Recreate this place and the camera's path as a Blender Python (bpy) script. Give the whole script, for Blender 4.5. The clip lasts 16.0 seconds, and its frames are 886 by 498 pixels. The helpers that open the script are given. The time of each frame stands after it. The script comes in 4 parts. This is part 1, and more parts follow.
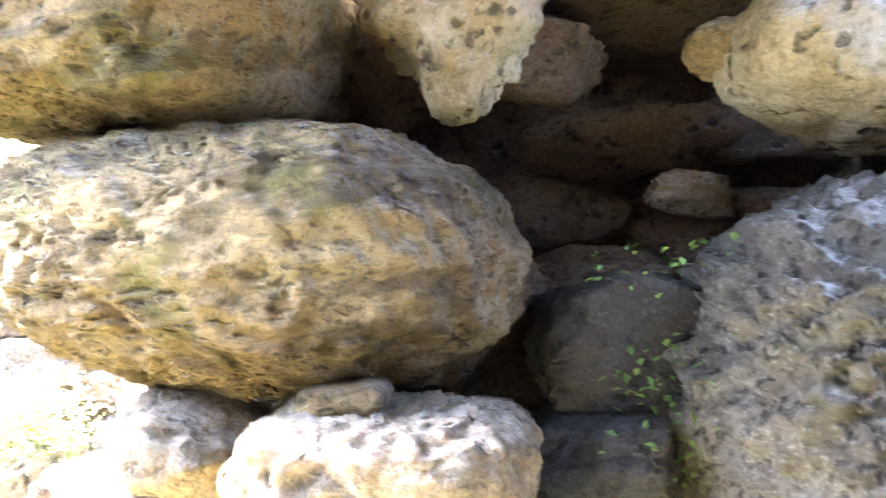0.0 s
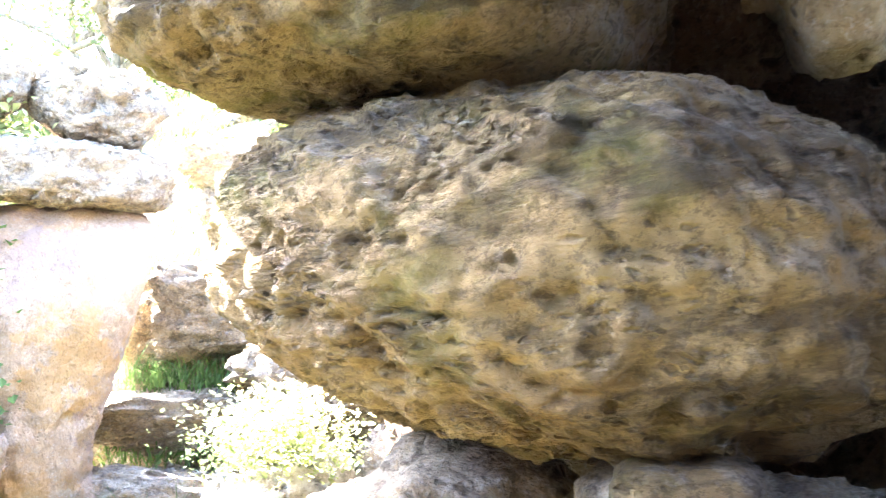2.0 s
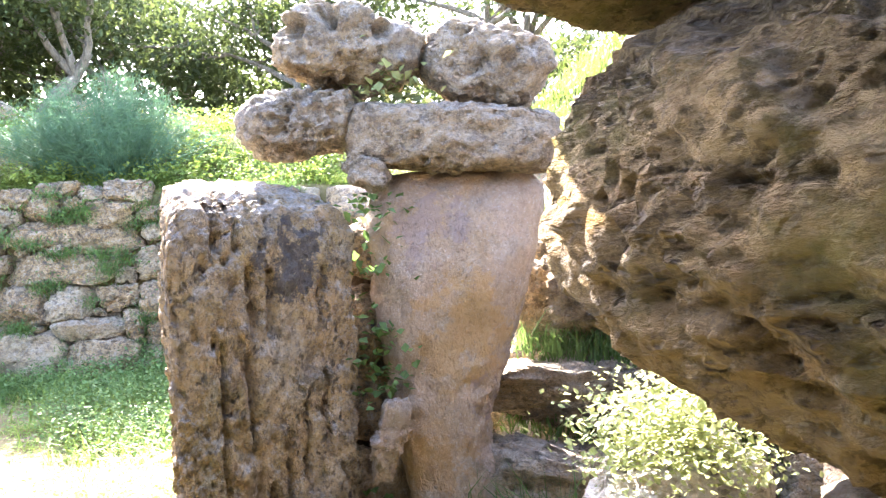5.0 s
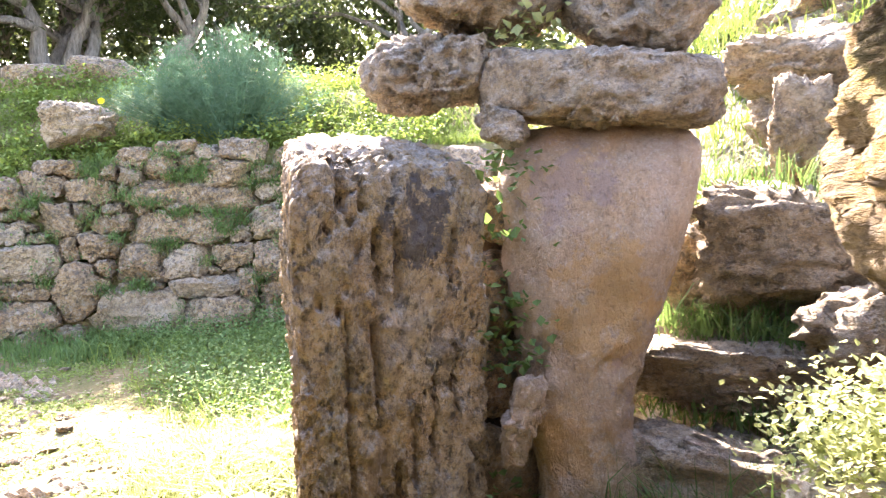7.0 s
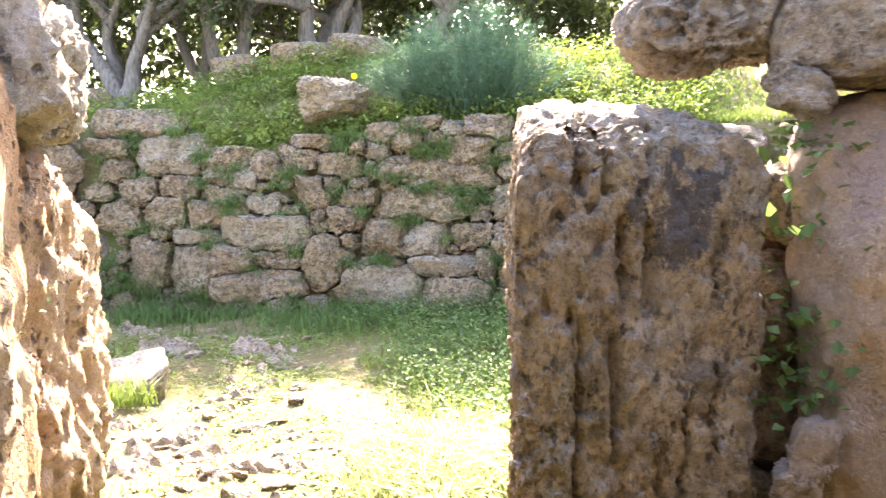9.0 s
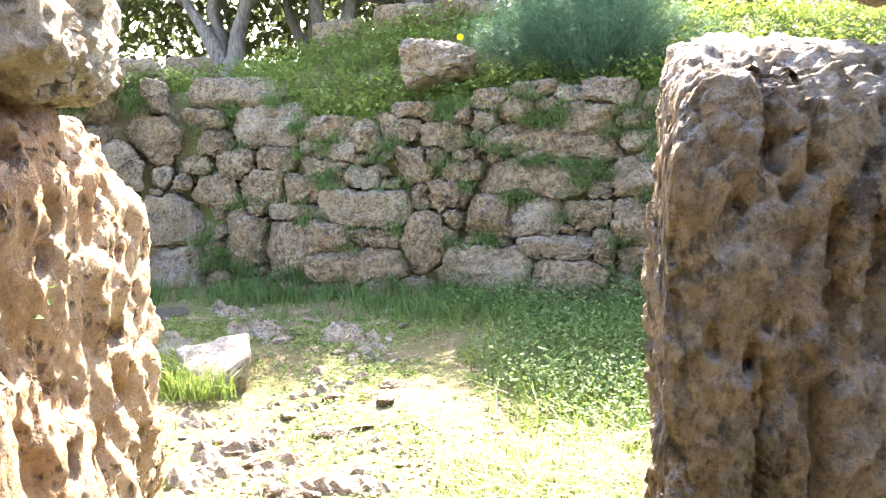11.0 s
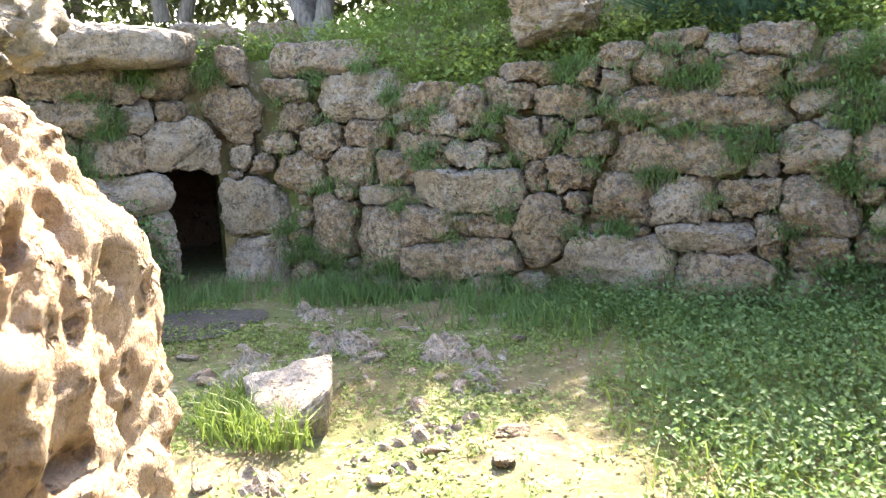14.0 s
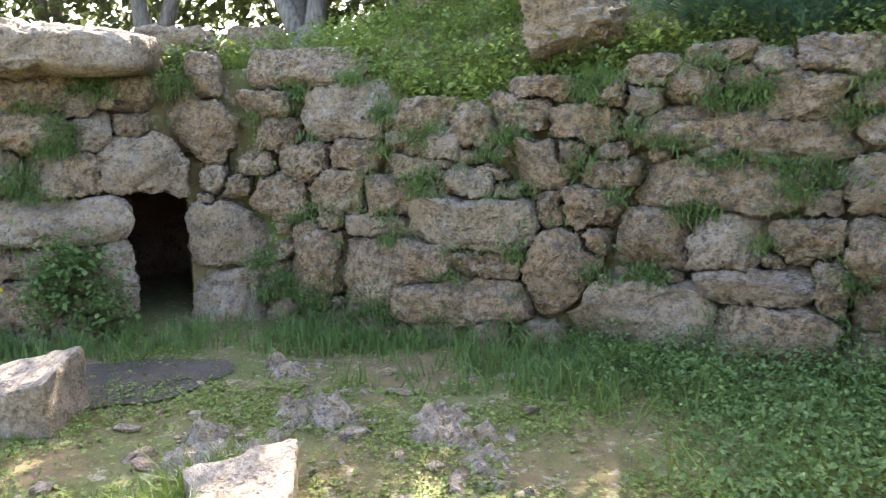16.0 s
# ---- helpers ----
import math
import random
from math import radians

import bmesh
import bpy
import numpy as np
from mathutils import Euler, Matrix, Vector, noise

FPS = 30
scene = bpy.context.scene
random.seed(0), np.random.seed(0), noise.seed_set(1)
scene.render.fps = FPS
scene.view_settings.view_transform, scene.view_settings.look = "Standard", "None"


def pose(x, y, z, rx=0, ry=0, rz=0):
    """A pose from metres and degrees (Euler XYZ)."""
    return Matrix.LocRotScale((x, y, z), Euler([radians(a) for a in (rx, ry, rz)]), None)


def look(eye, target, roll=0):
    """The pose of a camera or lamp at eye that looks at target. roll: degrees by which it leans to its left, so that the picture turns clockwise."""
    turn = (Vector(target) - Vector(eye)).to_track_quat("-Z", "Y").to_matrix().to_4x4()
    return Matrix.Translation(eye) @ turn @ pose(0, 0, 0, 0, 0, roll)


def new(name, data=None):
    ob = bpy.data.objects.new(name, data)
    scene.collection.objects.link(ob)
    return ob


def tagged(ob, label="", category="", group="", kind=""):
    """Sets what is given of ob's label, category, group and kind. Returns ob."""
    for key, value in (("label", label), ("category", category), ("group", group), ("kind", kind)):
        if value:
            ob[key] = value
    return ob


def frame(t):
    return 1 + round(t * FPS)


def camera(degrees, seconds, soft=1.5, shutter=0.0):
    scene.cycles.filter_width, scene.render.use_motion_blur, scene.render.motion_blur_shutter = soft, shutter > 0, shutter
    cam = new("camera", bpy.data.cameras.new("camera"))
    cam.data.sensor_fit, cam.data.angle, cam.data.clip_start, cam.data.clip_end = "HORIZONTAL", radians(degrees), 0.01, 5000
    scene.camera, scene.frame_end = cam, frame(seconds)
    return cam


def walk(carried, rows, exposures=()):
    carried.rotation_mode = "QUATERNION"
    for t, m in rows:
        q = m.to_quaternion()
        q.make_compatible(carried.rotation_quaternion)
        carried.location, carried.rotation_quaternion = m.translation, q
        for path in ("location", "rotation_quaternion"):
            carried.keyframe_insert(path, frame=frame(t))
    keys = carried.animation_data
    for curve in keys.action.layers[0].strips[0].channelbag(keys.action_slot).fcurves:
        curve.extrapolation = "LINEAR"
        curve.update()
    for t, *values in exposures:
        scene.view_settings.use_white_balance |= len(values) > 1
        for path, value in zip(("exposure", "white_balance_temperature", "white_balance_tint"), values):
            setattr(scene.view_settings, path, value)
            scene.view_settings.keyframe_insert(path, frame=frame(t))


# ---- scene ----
cam = camera(57.8, 16.0, 1.1, 0.3)
METRES, EYE, TILT, LEAN, TURN = 4.6, 1.56, 0.0, 0.0, 0.0
ROWS = [
    (0.0, 0.0, 0.0, 0.0, -0.0, 0.0, -0.0),
    (0.5, -0.0016, 0.0257, 0.006, 9.07, 0.9, 0.67),
    (1.0, -0.0129, 0.048, 0.0055, 15.43, 1.21, -1.56),
    (1.5, -0.025, 0.0842, 0.0053, 17.36, 0.88, -1.43),
    (2.0, -0.0392, 0.1197, 0.0048, 18.91, -0.6, -0.8),
    (2.5, -0.0508, 0.1484, 0.0002, 25.56, -1.2, 1.15),
    (3.0, -0.0551, 0.1792, 0.0006, 30.21, -0.9, 0.82),
    (3.5, -0.0607, 0.1939, 0.0043, 36.54, 0.65, 1.21),
    (4.0, -0.0659, 0.203, 0.0032, 40.76, -0.81, 1.48),
    (4.5, -0.0707, 0.2093, 0.0021, 44.98, -2.82, 1.7),
    (5.0, -0.0737, 0.2116, 0.0013, 48.22, -3.14, 1.83),
    (7.5, -0.1639, 0.2379, -0.0035, 58.28, -5.97, 1.61),
    (8.0, -0.1842, 0.2515, -0.0048, 62.26, -6.07, 1.77),
    (8.5, -0.211, 0.2766, -0.0067, 67.2, -6.4, 0.38),
    (9.0, -0.2356, 0.2837, -0.0074, 73.11, -6.63, 0.02),
    (11.5, -0.4078, 0.3306, -0.0137, 83.66, -9.65, 0.29),
    (12.0, -0.4396, 0.3285, -0.0137, 88.02, -10.64, 0.53),
    (12.5, -0.4953, 0.3193, -0.0156, 91.43, -10.16, 1.22),
    (13.0, -0.5413, 0.3186, -0.0081, 87.35, -11.25, 1.09),
    (13.5, -0.5768, 0.3236, -0.0082, 85.41, -12.57, 0.24),
    (14.0, -0.6225, 0.3321, -0.0088, 88.04, -10.91, 1.93),
    (14.5, -0.6604, 0.3379, -0.004, 89.91, -10.11, 0.61),
    (15.0, -0.7101, 0.3397, -0.0067, 87.31, -10.17, 0.64),
    (15.5, -0.767, 0.3374, -0.0082, 85.52, -8.95, 1.54),
    (16.0, -0.812, 0.3397, -0.0003, 88.11, -10.14, 1.01),
]
walk(cam, [(t, pose(0, 0, EYE, TILT, LEAN, TURN) @ pose(METRES * x, METRES * y, METRES * z, 90 + pitch, roll, yaw)) for t, x, y, z, yaw, pitch, roll in ROWS],
     exposures=[(t, e, k, m) for t, e, k, m in ((0.0, 6.35, 6000, 14), (1.0, 6.15, 6100, 14), (2.0, 5.75, 6100, 14), (3.0, 5.15, 6200, 15), (4.0, 4.5, 6300, 16), (5.0, 4.12, 6600, 21), (7.5, 3.7, 7300, 26), (9.0, 3.62, 7400, 26), (11.5, 3.4, 7000, 20), (13.0, 3.25, 7000, 20), (14.5, 3.05, 7000, 19), (16.0, 3.0, 7000, 19))])

# ---- world and sun ----
SUN_TURN, SUN_HEIGHT = 164.0, 45.0      # degrees from +x towards +y, and above the horizon
world = bpy.data.worlds.new("world")
scene.world = world
world.use_nodes = True
sky = world.node_tree.nodes.new("ShaderNodeTexSky")
sky.sky_type, sky.sun_disc = "NISHITA", False
sky.sun_elevation, sky.sun_rotation = radians(SUN_HEIGHT), radians(90 - SUN_TURN)
sky.dust_density = 2.0
world.node_tree.links.new(sky.outputs[0], world.node_tree.nodes["Background"].inputs["Color"])
world.node_tree.nodes["Background"].inputs["Strength"].default_value = 0.15
sun = new("sun", bpy.data.lights.new("sun", "SUN"))
sun.data.energy, sun.data.angle, sun.data.color = 5.0, radians(0.6), (1.0, 0.95, 0.86)
a, h = radians(SUN_TURN), radians(SUN_HEIGHT)
sun.matrix_world = look((math.cos(a) * math.cos(h) * 30, math.sin(a) * math.cos(h) * 30, math.sin(h) * 30), (0, 0, 0))


# ---- materials ----
class Nodes:
    """A small helper to wire one node material."""

    def __init__(self, name):
        self.material = bpy.data.materials.new(name)
        self.material.use_nodes = True
        self.tree = self.material.node_tree
        self.tree.nodes.clear()

    def add(self, kind, settings=(), **sockets):
        n = self.tree.nodes.new("ShaderNode" + kind)
        for key, value in settings:
            setattr(n, key, value)
        for key, value in sockets.items():
            s = n.inputs[int(key[1:])] if key[0] == "i" and key[1:].isdigit() else n.inputs[key]
            if isinstance(value, bpy.types.NodeSocket):
                self.tree.links.new(value, s)
            else:
                s.default_value = value
        return n

    def noise(self, at, scale, detail=5.0, rough=0.6):
        return self.add("TexNoise", Vector=at, Scale=scale, Detail=detail, Roughness=rough).outputs["Fac"]

    def ramp(self, value, low, high):
        n = self.add("MapRange", Value=value)
        n.inputs["From Min"].default_value, n.inputs["From Max"].default_value = low, high
        return n.outputs[0]

    def math(self, operation, a, b):
        return self.add("Math", [("operation", operation)], i0=a, i1=b).outputs[0]

    def mix(self, amount, a, b):
        n = self.add("Mix", [("data_type", "RGBA")], i0=amount)
        for k, value in ((6, a), (7, b)):
            if isinstance(value, bpy.types.NodeSocket):
                self.tree.links.new(value, n.inputs[k])
            else:
                n.inputs[k].default_value = (*value, 1)
        return n.outputs[2]

    def done(self, colour, roughness=0.9, normal=None, **more):
        b = self.add("BsdfPrincipled", Roughness=roughness)
        if isinstance(colour, bpy.types.NodeSocket):
            self.tree.links.new(colour, b.inputs["Base Color"])
        else:
            b.inputs["Base Color"].default_value = (*colour, 1)
        if normal:
            self.tree.links.new(normal, b.inputs["Normal"])
        for key, value in more.items():
            b.inputs[key].default_value = value
        out = self.add("OutputMaterial")
        self.tree.links.new(b.outputs[0], out.inputs[0])
        return self.material


def limestone(name, pale, ochre, dark, lichen=0.4, speckle=0.4, moss=0.2, moss_colour=(0.16, 0.17, 0.035), pit=22.0, relief=0.5, stretch=(1, 1, 1), turn=(0, 0, 0), lit_crust=0.3, lit_crust_colour=(0.46, 0.44, 0.4), face=(0, 0, 1), hole=0.75, depth=0.045, stain=0.0, mottle=0.0, patches=(), uneven=4.5):
    """Weathered limestone: two tones, grey lichen, dark specks, algae and solution pits with painted shade.
    mottle: blotches of black and pale lichen; patches: stains (place, radius, colour, amount)."""
    n = Nodes(name)
    place = n.add("NewGeometry").outputs["Position"]
    seed = n.add("ObjectInfo").outputs["Random"]
    shift = n.add("VectorMath", [("operation", "SCALE")], i0=(13.0, 7.0, 5.0), Scale=seed).outputs[0]
    at = n.add("VectorMath", [("operation", "ADD")], i0=place, i1=shift).outputs[0]
    bed = n.add("Mapping", Vector=at, Scale=stretch, Rotation=tuple(radians(v) for v in turn)).outputs[0]
    broad, middle, fine = n.noise(bed, 2.2, 5), n.noise(bed, 9.0, 8, 0.68), n.noise(bed, 55.0, 6, 0.7)
    colour = n.mix(n.ramp(broad, 0.36, 0.64), ochre, pale)
    colour = n.mix(n.math("MULTIPLY", n.ramp(middle, 0.5, 0.68), 0.55), colour, tuple(0.55 * c for c in ochre))
    colour = n.mix(n.math("MULTIPLY", n.ramp(n.noise(at, 5.5, 8, 0.7), 0.54, 0.62), lichen), colour, (0.47, 0.46, 0.42))
    # Pale coat by surface direction: lichen, and on boulder and crag painted sky light.
    facing = n.add("VectorMath", [("operation", "DOT_PRODUCT")], i0=n.add("NewGeometry").outputs["Normal"], i1=face).outputs["Value"]
    facing = n.math("ADD", facing, n.math("MULTIPLY", n.math("SUBTRACT", n.noise(at, 16.0, 8, 0.75), 0.5), uneven))
    colour = n.mix(n.math("MULTIPLY", n.ramp(facing, 0.3, 0.9), lit_crust), colour, lit_crust_colour)
    colour = n.mix(n.math("MULTIPLY", n.ramp(n.noise(at, 42.0, 8, 0.8), 0.51, 0.57), speckle), colour, dark)
    colour = n.mix(n.math("MULTIPLY", n.ramp(n.noise(at, 3.3, 6, 0.65), 0.52, 0.66), moss), colour, moss_colour)
    colour = n.mix(n.math("MULTIPLY", n.ramp(fine, 0.35, 0.75), 0.3), colour, dark)
    colour = n.mix(n.math("MULTIPLY", n.ramp(n.noise(at, 75.0, 4, 0.7), 0.56, 0.62), 0.9 * lichen + 0.02), colour, (0.62, 0.6, 0.55))
    if stain:
        streak = n.noise(n.add("Mapping", Vector=bed, Scale=(0.6, 1.0, 2.2)).outputs[0], 3.4, 9, 0.72)
        colour = n.mix(n.math("MULTIPLY", n.ramp(streak, 0.5, 0.6), stain), colour, dark)
    if mottle:
        blot = n.noise(at, 19.0, 12, 0.82)
        colour = n.mix(n.math("MULTIPLY", n.ramp(blot, 0.51, 0.55), mottle), colour, (0.085, 0.08, 0.075))
        colour = n.mix(n.math("MULTIPLY", n.ramp(blot, 0.46, 0.42), 0.7 * mottle), colour, (0.5, 0.485, 0.44))
    for point, radius, tint, amount in patches:
        away = n.add("VectorMath", [("operation", "DISTANCE")], i0=place, i1=point).outputs["Value"]
        away = n.math("ADD", away, n.math("MULTIPLY", n.math("SUBTRACT", n.noise(at, 9.0, 9, 0.72), 0.5), 6.0 * radius))
        colour = n.mix(n.math("MULTIPLY", n.ramp(away, radius * 1.1, radius * 0.75), amount), colour, tint)
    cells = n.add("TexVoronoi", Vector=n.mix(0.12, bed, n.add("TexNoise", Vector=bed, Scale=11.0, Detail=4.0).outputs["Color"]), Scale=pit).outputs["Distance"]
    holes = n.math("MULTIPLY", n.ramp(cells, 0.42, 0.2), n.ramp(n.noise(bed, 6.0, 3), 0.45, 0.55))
    # The pits' inner shade is put into the colour, on top of the relief.
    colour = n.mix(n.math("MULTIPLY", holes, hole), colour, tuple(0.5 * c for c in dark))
    height = n.math("ADD", n.math("MULTIPLY", middle, 1.0), n.math("MULTIPLY", fine, 0.6))
    height = n.math("SUBTRACT", height, n.math("MULTIPLY", holes, hole))
    bump = n.add("Bump", Height=height, Strength=relief, Distance=depth)
    return n.done(colour, 0.92, bump.outputs[0])


def leafy(name, dark, light, glow=0.25, scale=6.0):
    """Leaves: colour that varies from leaf to leaf, a little light passing through."""
    n = Nodes(name)
    each = n.add("NewGeometry")
    patch = n.noise(each.outputs["Position"], scale, 3)
    mixed = n.math("ADD", n.math("MULTIPLY", each.outputs["Random Per Island"], 0.6), n.math("MULTIPLY", n.ramp(patch, 0.3, 0.7), 0.4))
    colour = n.mix(mixed, dark, light)
    b = n.add("BsdfPrincipled", Roughness=0.65)
    t = n.add("BsdfTranslucent")
    n.tree.links.new(colour, b.inputs["Base Color"])
    n.tree.links.new(n.mix(0.5, colour, tuple(min(1, 1.6 * c) for c in light)), t.inputs["Color"])
    out = n.add("OutputMaterial")
    n.tree.links.new(n.add("MixShader", i0=glow, i1=b.outputs[0], i2=t.outputs[0]).outputs[0], out.inputs[0])
    return n.material


def soil(name, grass=0.5):
    n = Nodes(name)
    at = n.add("NewGeometry").outputs["Position"]
    broad, middle, fine = n.noise(at, 1.1, 5), n.noise(at, 7.0, 8, 0.7), n.noise(at, 70.0, 5, 0.7)
    colour = n.mix(n.ramp(middle, 0.35, 0.65), (0.11, 0.078, 0.036), (0.21, 0.155, 0.07))
    colour = n.mix(n.math("MULTIPLY", n.ramp(broad, 0.4, 0.6), grass), colour, (0.085, 0.115, 0.024))
    colour = n.mix(n.math("MULTIPLY", n.ramp(fine, 0.5, 0.75), 0.5), colour, (0.07, 0.05, 0.03))
    colour = n.mix(n.math("MULTIPLY", n.ramp(n.noise(at, 11.0, 8, 0.75), 0.55, 0.63), 0.55), colour, (0.42, 0.37, 0.27))
    bump = n.add("Bump", Height=n.math("ADD", middle, n.math("MULTIPLY", fine, 0.3)), Strength=0.7, Distance=0.05)
    return n.done(colour, 0.95, bump.outputs[0])


def bark(name):
    n = Nodes(name)
    at = n.add("Mapping", Vector=n.add("NewGeometry").outputs["Position"], Scale=(9, 9, 2)).outputs[0]
    rough = n.noise(at, 3.0, 7, 0.7)
    colour = n.mix(n.ramp(rough, 0.35, 0.7), (0.09, 0.08, 0.07), (0.3, 0.27, 0.23))
    return n.done(colour, 0.9, n.add("Bump", Height=rough, Strength=0.8, Distance=0.04).outputs[0])


WALL_STONE = limestone("wall_limestone", (0.55, 0.39, 0.22), (0.42, 0.26, 0.115), (0.045, 0.038, 0.03), 0.2, 0.35, 0.15, pit=24, hole=0.3, relief=1.0, lit_crust=0.4, lit_crust_colour=(0.34, 0.32, 0.28), depth=0.07, stain=0.2, mottle=0.75)
GREY_STONE = limestone("grey_limestone", (0.54, 0.43, 0.29), (0.44, 0.31, 0.165), (0.05, 0.045, 0.04), 0.35, 0.4, 0.08, pit=26, hole=0.4, relief=1.0, stain=0.25, lit_crust=0.45, lit_crust_colour=(0.5, 0.47, 0.41), mottle=0.4, depth=0.06)
# The whitened right and upper sides partly paint sky light onto the boulder.
BOULDER_STONE = limestone("ochre_limestone", (0.44, 0.33, 0.16), (0.26, 0.16, 0.052), (0.035, 0.024, 0.01), 0.03, 0.5, 0.9, (0.17, 0.155, 0.03), pit=34, hole=0.55, relief=1.0, stretch=(0.85, 1.0, 1.5), turn=(0, 24, 0), lit_crust=0.6, lit_crust_colour=(0.5, 0.47, 0.44), face=(0.85, 0.05, 0.5), depth=0.1, stain=0.65, uneven=2.4)
# Dark base and white upper right put the crag's shade and skylight into colour.
CRAG_STONE = limestone("crag_limestone", (0.15, 0.135, 0.12), (0.1, 0.085, 0.065), (0.03, 0.027, 0.024), 0.15, 0.6, 0.2, pit=30, relief=1.0, lit_crust=0.95, lit_crust_colour=(0.58, 0.57, 0.56), face=(0.75, -0.1, 0.65), uneven=2.2)
CAVE_STONE = limestone("cave_limestone", (0.2, 0.145, 0.1), (0.15, 0.09, 0.05), (0.03, 0.024, 0.02), 0.1, 0.6, 0.4, (0.05, 0.055, 0.025), pit=18, relief=1.0, lit_crust=0.1)
# The near-black base carries the shade low in the chamber.
SHADE_STONE = limestone("shaded_limestone", (0.05, 0.046, 0.048), (0.035, 0.03, 0.028), (0.016, 0.014, 0.014), 0.04, 0.6, 0.3, (0.04, 0.05, 0.025), pit=18, relief=1.0, lit_crust=0.05)
WHITE_STONE = limestone("white_limestone", (0.62, 0.58, 0.5), (0.42, 0.31, 0.16), (0.09, 0.07, 0.05), 0.4, 0.4, 0.25, pit=22, relief=1.0, lit_crust=0.7, lit_crust_colour=(0.66, 0.64, 0.61))
PILLAR_STONE = limestone("grooved_limestone", (0.62, 0.47, 0.28), (0.54, 0.35, 0.15), (0.035, 0.03, 0.025), 0.3, 0.5, 0.25, pit=26, hole=0.6, relief=1.0, stain=0.3, stretch=(1.2, 1.2, 0.8), lit_crust=0.75, lit_crust_colour=(0.58, 0.56, 0.52), mottle=0.35, depth=0.06,
                         patches=(((-2.92, 2.58, 1.38), 0.14, (0.05, 0.052, 0.06), 0.8), ((-2.94, 2.66, 0.9), 0.1, (0.09, 0.08, 0.07), 0.5), ((-2.92, 2.25, 0.45), 0.22, (0.2, 0.115, 0.035), 0.7)))
SMOOTH_STONE = limestone("smooth_limestone", (0.52, 0.42, 0.34), (0.54, 0.39, 0.24), (0.19, 0.145, 0.11), 0.35, 0.3, 0.0, pit=50, hole=0.2, stain=0.15, relief=0.9, stretch=(1.3, 1.3, 0.8), lit_crust=0.3, lit_crust_colour=(0.42, 0.38, 0.36),
                         patches=(((-2.7, 3.2, 1.05), 0.2, (0.5, 0.315, 0.12), 0.6), ((-2.85, 3.1, 0.45), 0.15, (0.45, 0.27, 0.1), 0.55), ((-2.6, 3.3, 0.72), 0.12, (0.31, 0.245, 0.235), 0.7), ((-2.8, 3.1, 1.5), 0.14, (0.34, 0.27, 0.26), 0.6)))
HONEYCOMB_STONE = limestone("honeycomb_limestone", (0.64, 0.47, 0.28), (0.6, 0.34, 0.15), (0.13, 0.07, 0.04), 0.1, 0.3, 0.12, pit=24, relief=1.0, lit_crust=0.35, lit_crust_colour=(0.64, 0.6, 0.52), depth=0.06)
SOIL = soil("court_soil", 0.8)
MUD = limestone("wet_mud", (0.075, 0.065, 0.05), (0.055, 0.045, 0.033), (0.025, 0.02, 0.016), 0.0, 0.4, 0.1, pit=30, relief=0.5, lit_crust=0.1, lit_crust_colour=(0.12, 0.1, 0.08))
BANK_SOIL = soil("bank_soil", 0.95)
RUBBLE = limestone("rubble_earth", (0.46, 0.39, 0.29), (0.36, 0.27, 0.17), (0.07, 0.06, 0.045), 0.3, 0.5, 0.3, (0.09, 0.12, 0.03), pit=20, relief=1.0)
BARK = bark("grey_bark")
GRASS = leafy("grass_green", (0.065, 0.115, 0.02), (0.2, 0.275, 0.052), 0.3, 2.0)
LUSH = leafy("lush_green", (0.045, 0.1, 0.025), (0.14, 0.23, 0.06), 0.3, 3.0)
FENNEL = leafy("fennel_green", (0.03, 0.085, 0.05), (0.085, 0.17, 0.08), 0.3, 3.0)
FOLIAGE = leafy("tree_foliage", (0.02, 0.035, 0.012), (0.085, 0.115, 0.035), 0.3, 1.5)
# Leaf green with full sunlight put into the colour.
SUNLIT_GREEN = leafy("sunlit_green", (0.19, 0.24, 0.09), (0.34, 0.37, 0.16), 0.35, 5.0)
YELLOW = leafy("yellow_petal", (0.7, 0.5, 0.01), (0.8, 0.6, 0.02), 0.2, 5.0)


# ---- builders ----
def mesh_of(name, verts, faces, smooth=False):
    m = bpy.data.meshes.new(name)
    m.from_pydata([tuple(v) for v in verts], [], [tuple(f) for f in faces])
    m.update()
    if smooth:
        m.polygons.foreach_set("use_smooth", [True] * len(m.polygons))
    return m


def part(name, mesh, material, parent=None, label=""):
    ob = new(name, mesh)
    if not mesh.materials:
        mesh.materials.append(material)
    ob.parent = parent
    if label:
        tagged(ob, label)
    return ob


def block_outline(w, h, power):
    return lambda a: (abs(math.cos(a) / (w / 2)) ** power + abs(math.sin(a) / (h / 2)) ** power) ** (-1 / power)


def keyed_outline(keys):
    """Radius by angle from (degrees, metres) pairs, smoothly joined."""
    angles, radii = zip(*sorted(keys))
    angles, radii = (angles[-1] - 360, *angles, angles[0] + 360), (radii[-1], *radii, radii[0])

    def radius(a):
        d = math.degrees(a) % 360
        if d > angles[-1]:
            d -= 360
        for k in range(len(angles) - 1):
            if angles[k] <= d <= angles[k + 1]:
                t = (d - angles[k]) / (angles[k + 1] - angles[k])
                t = 0.5 * t + 0.5 * t * t * (3 - 2 * t)
                return radii[k] + (radii[k + 1] - radii[k]) * t
        return radii[0]
    return radius


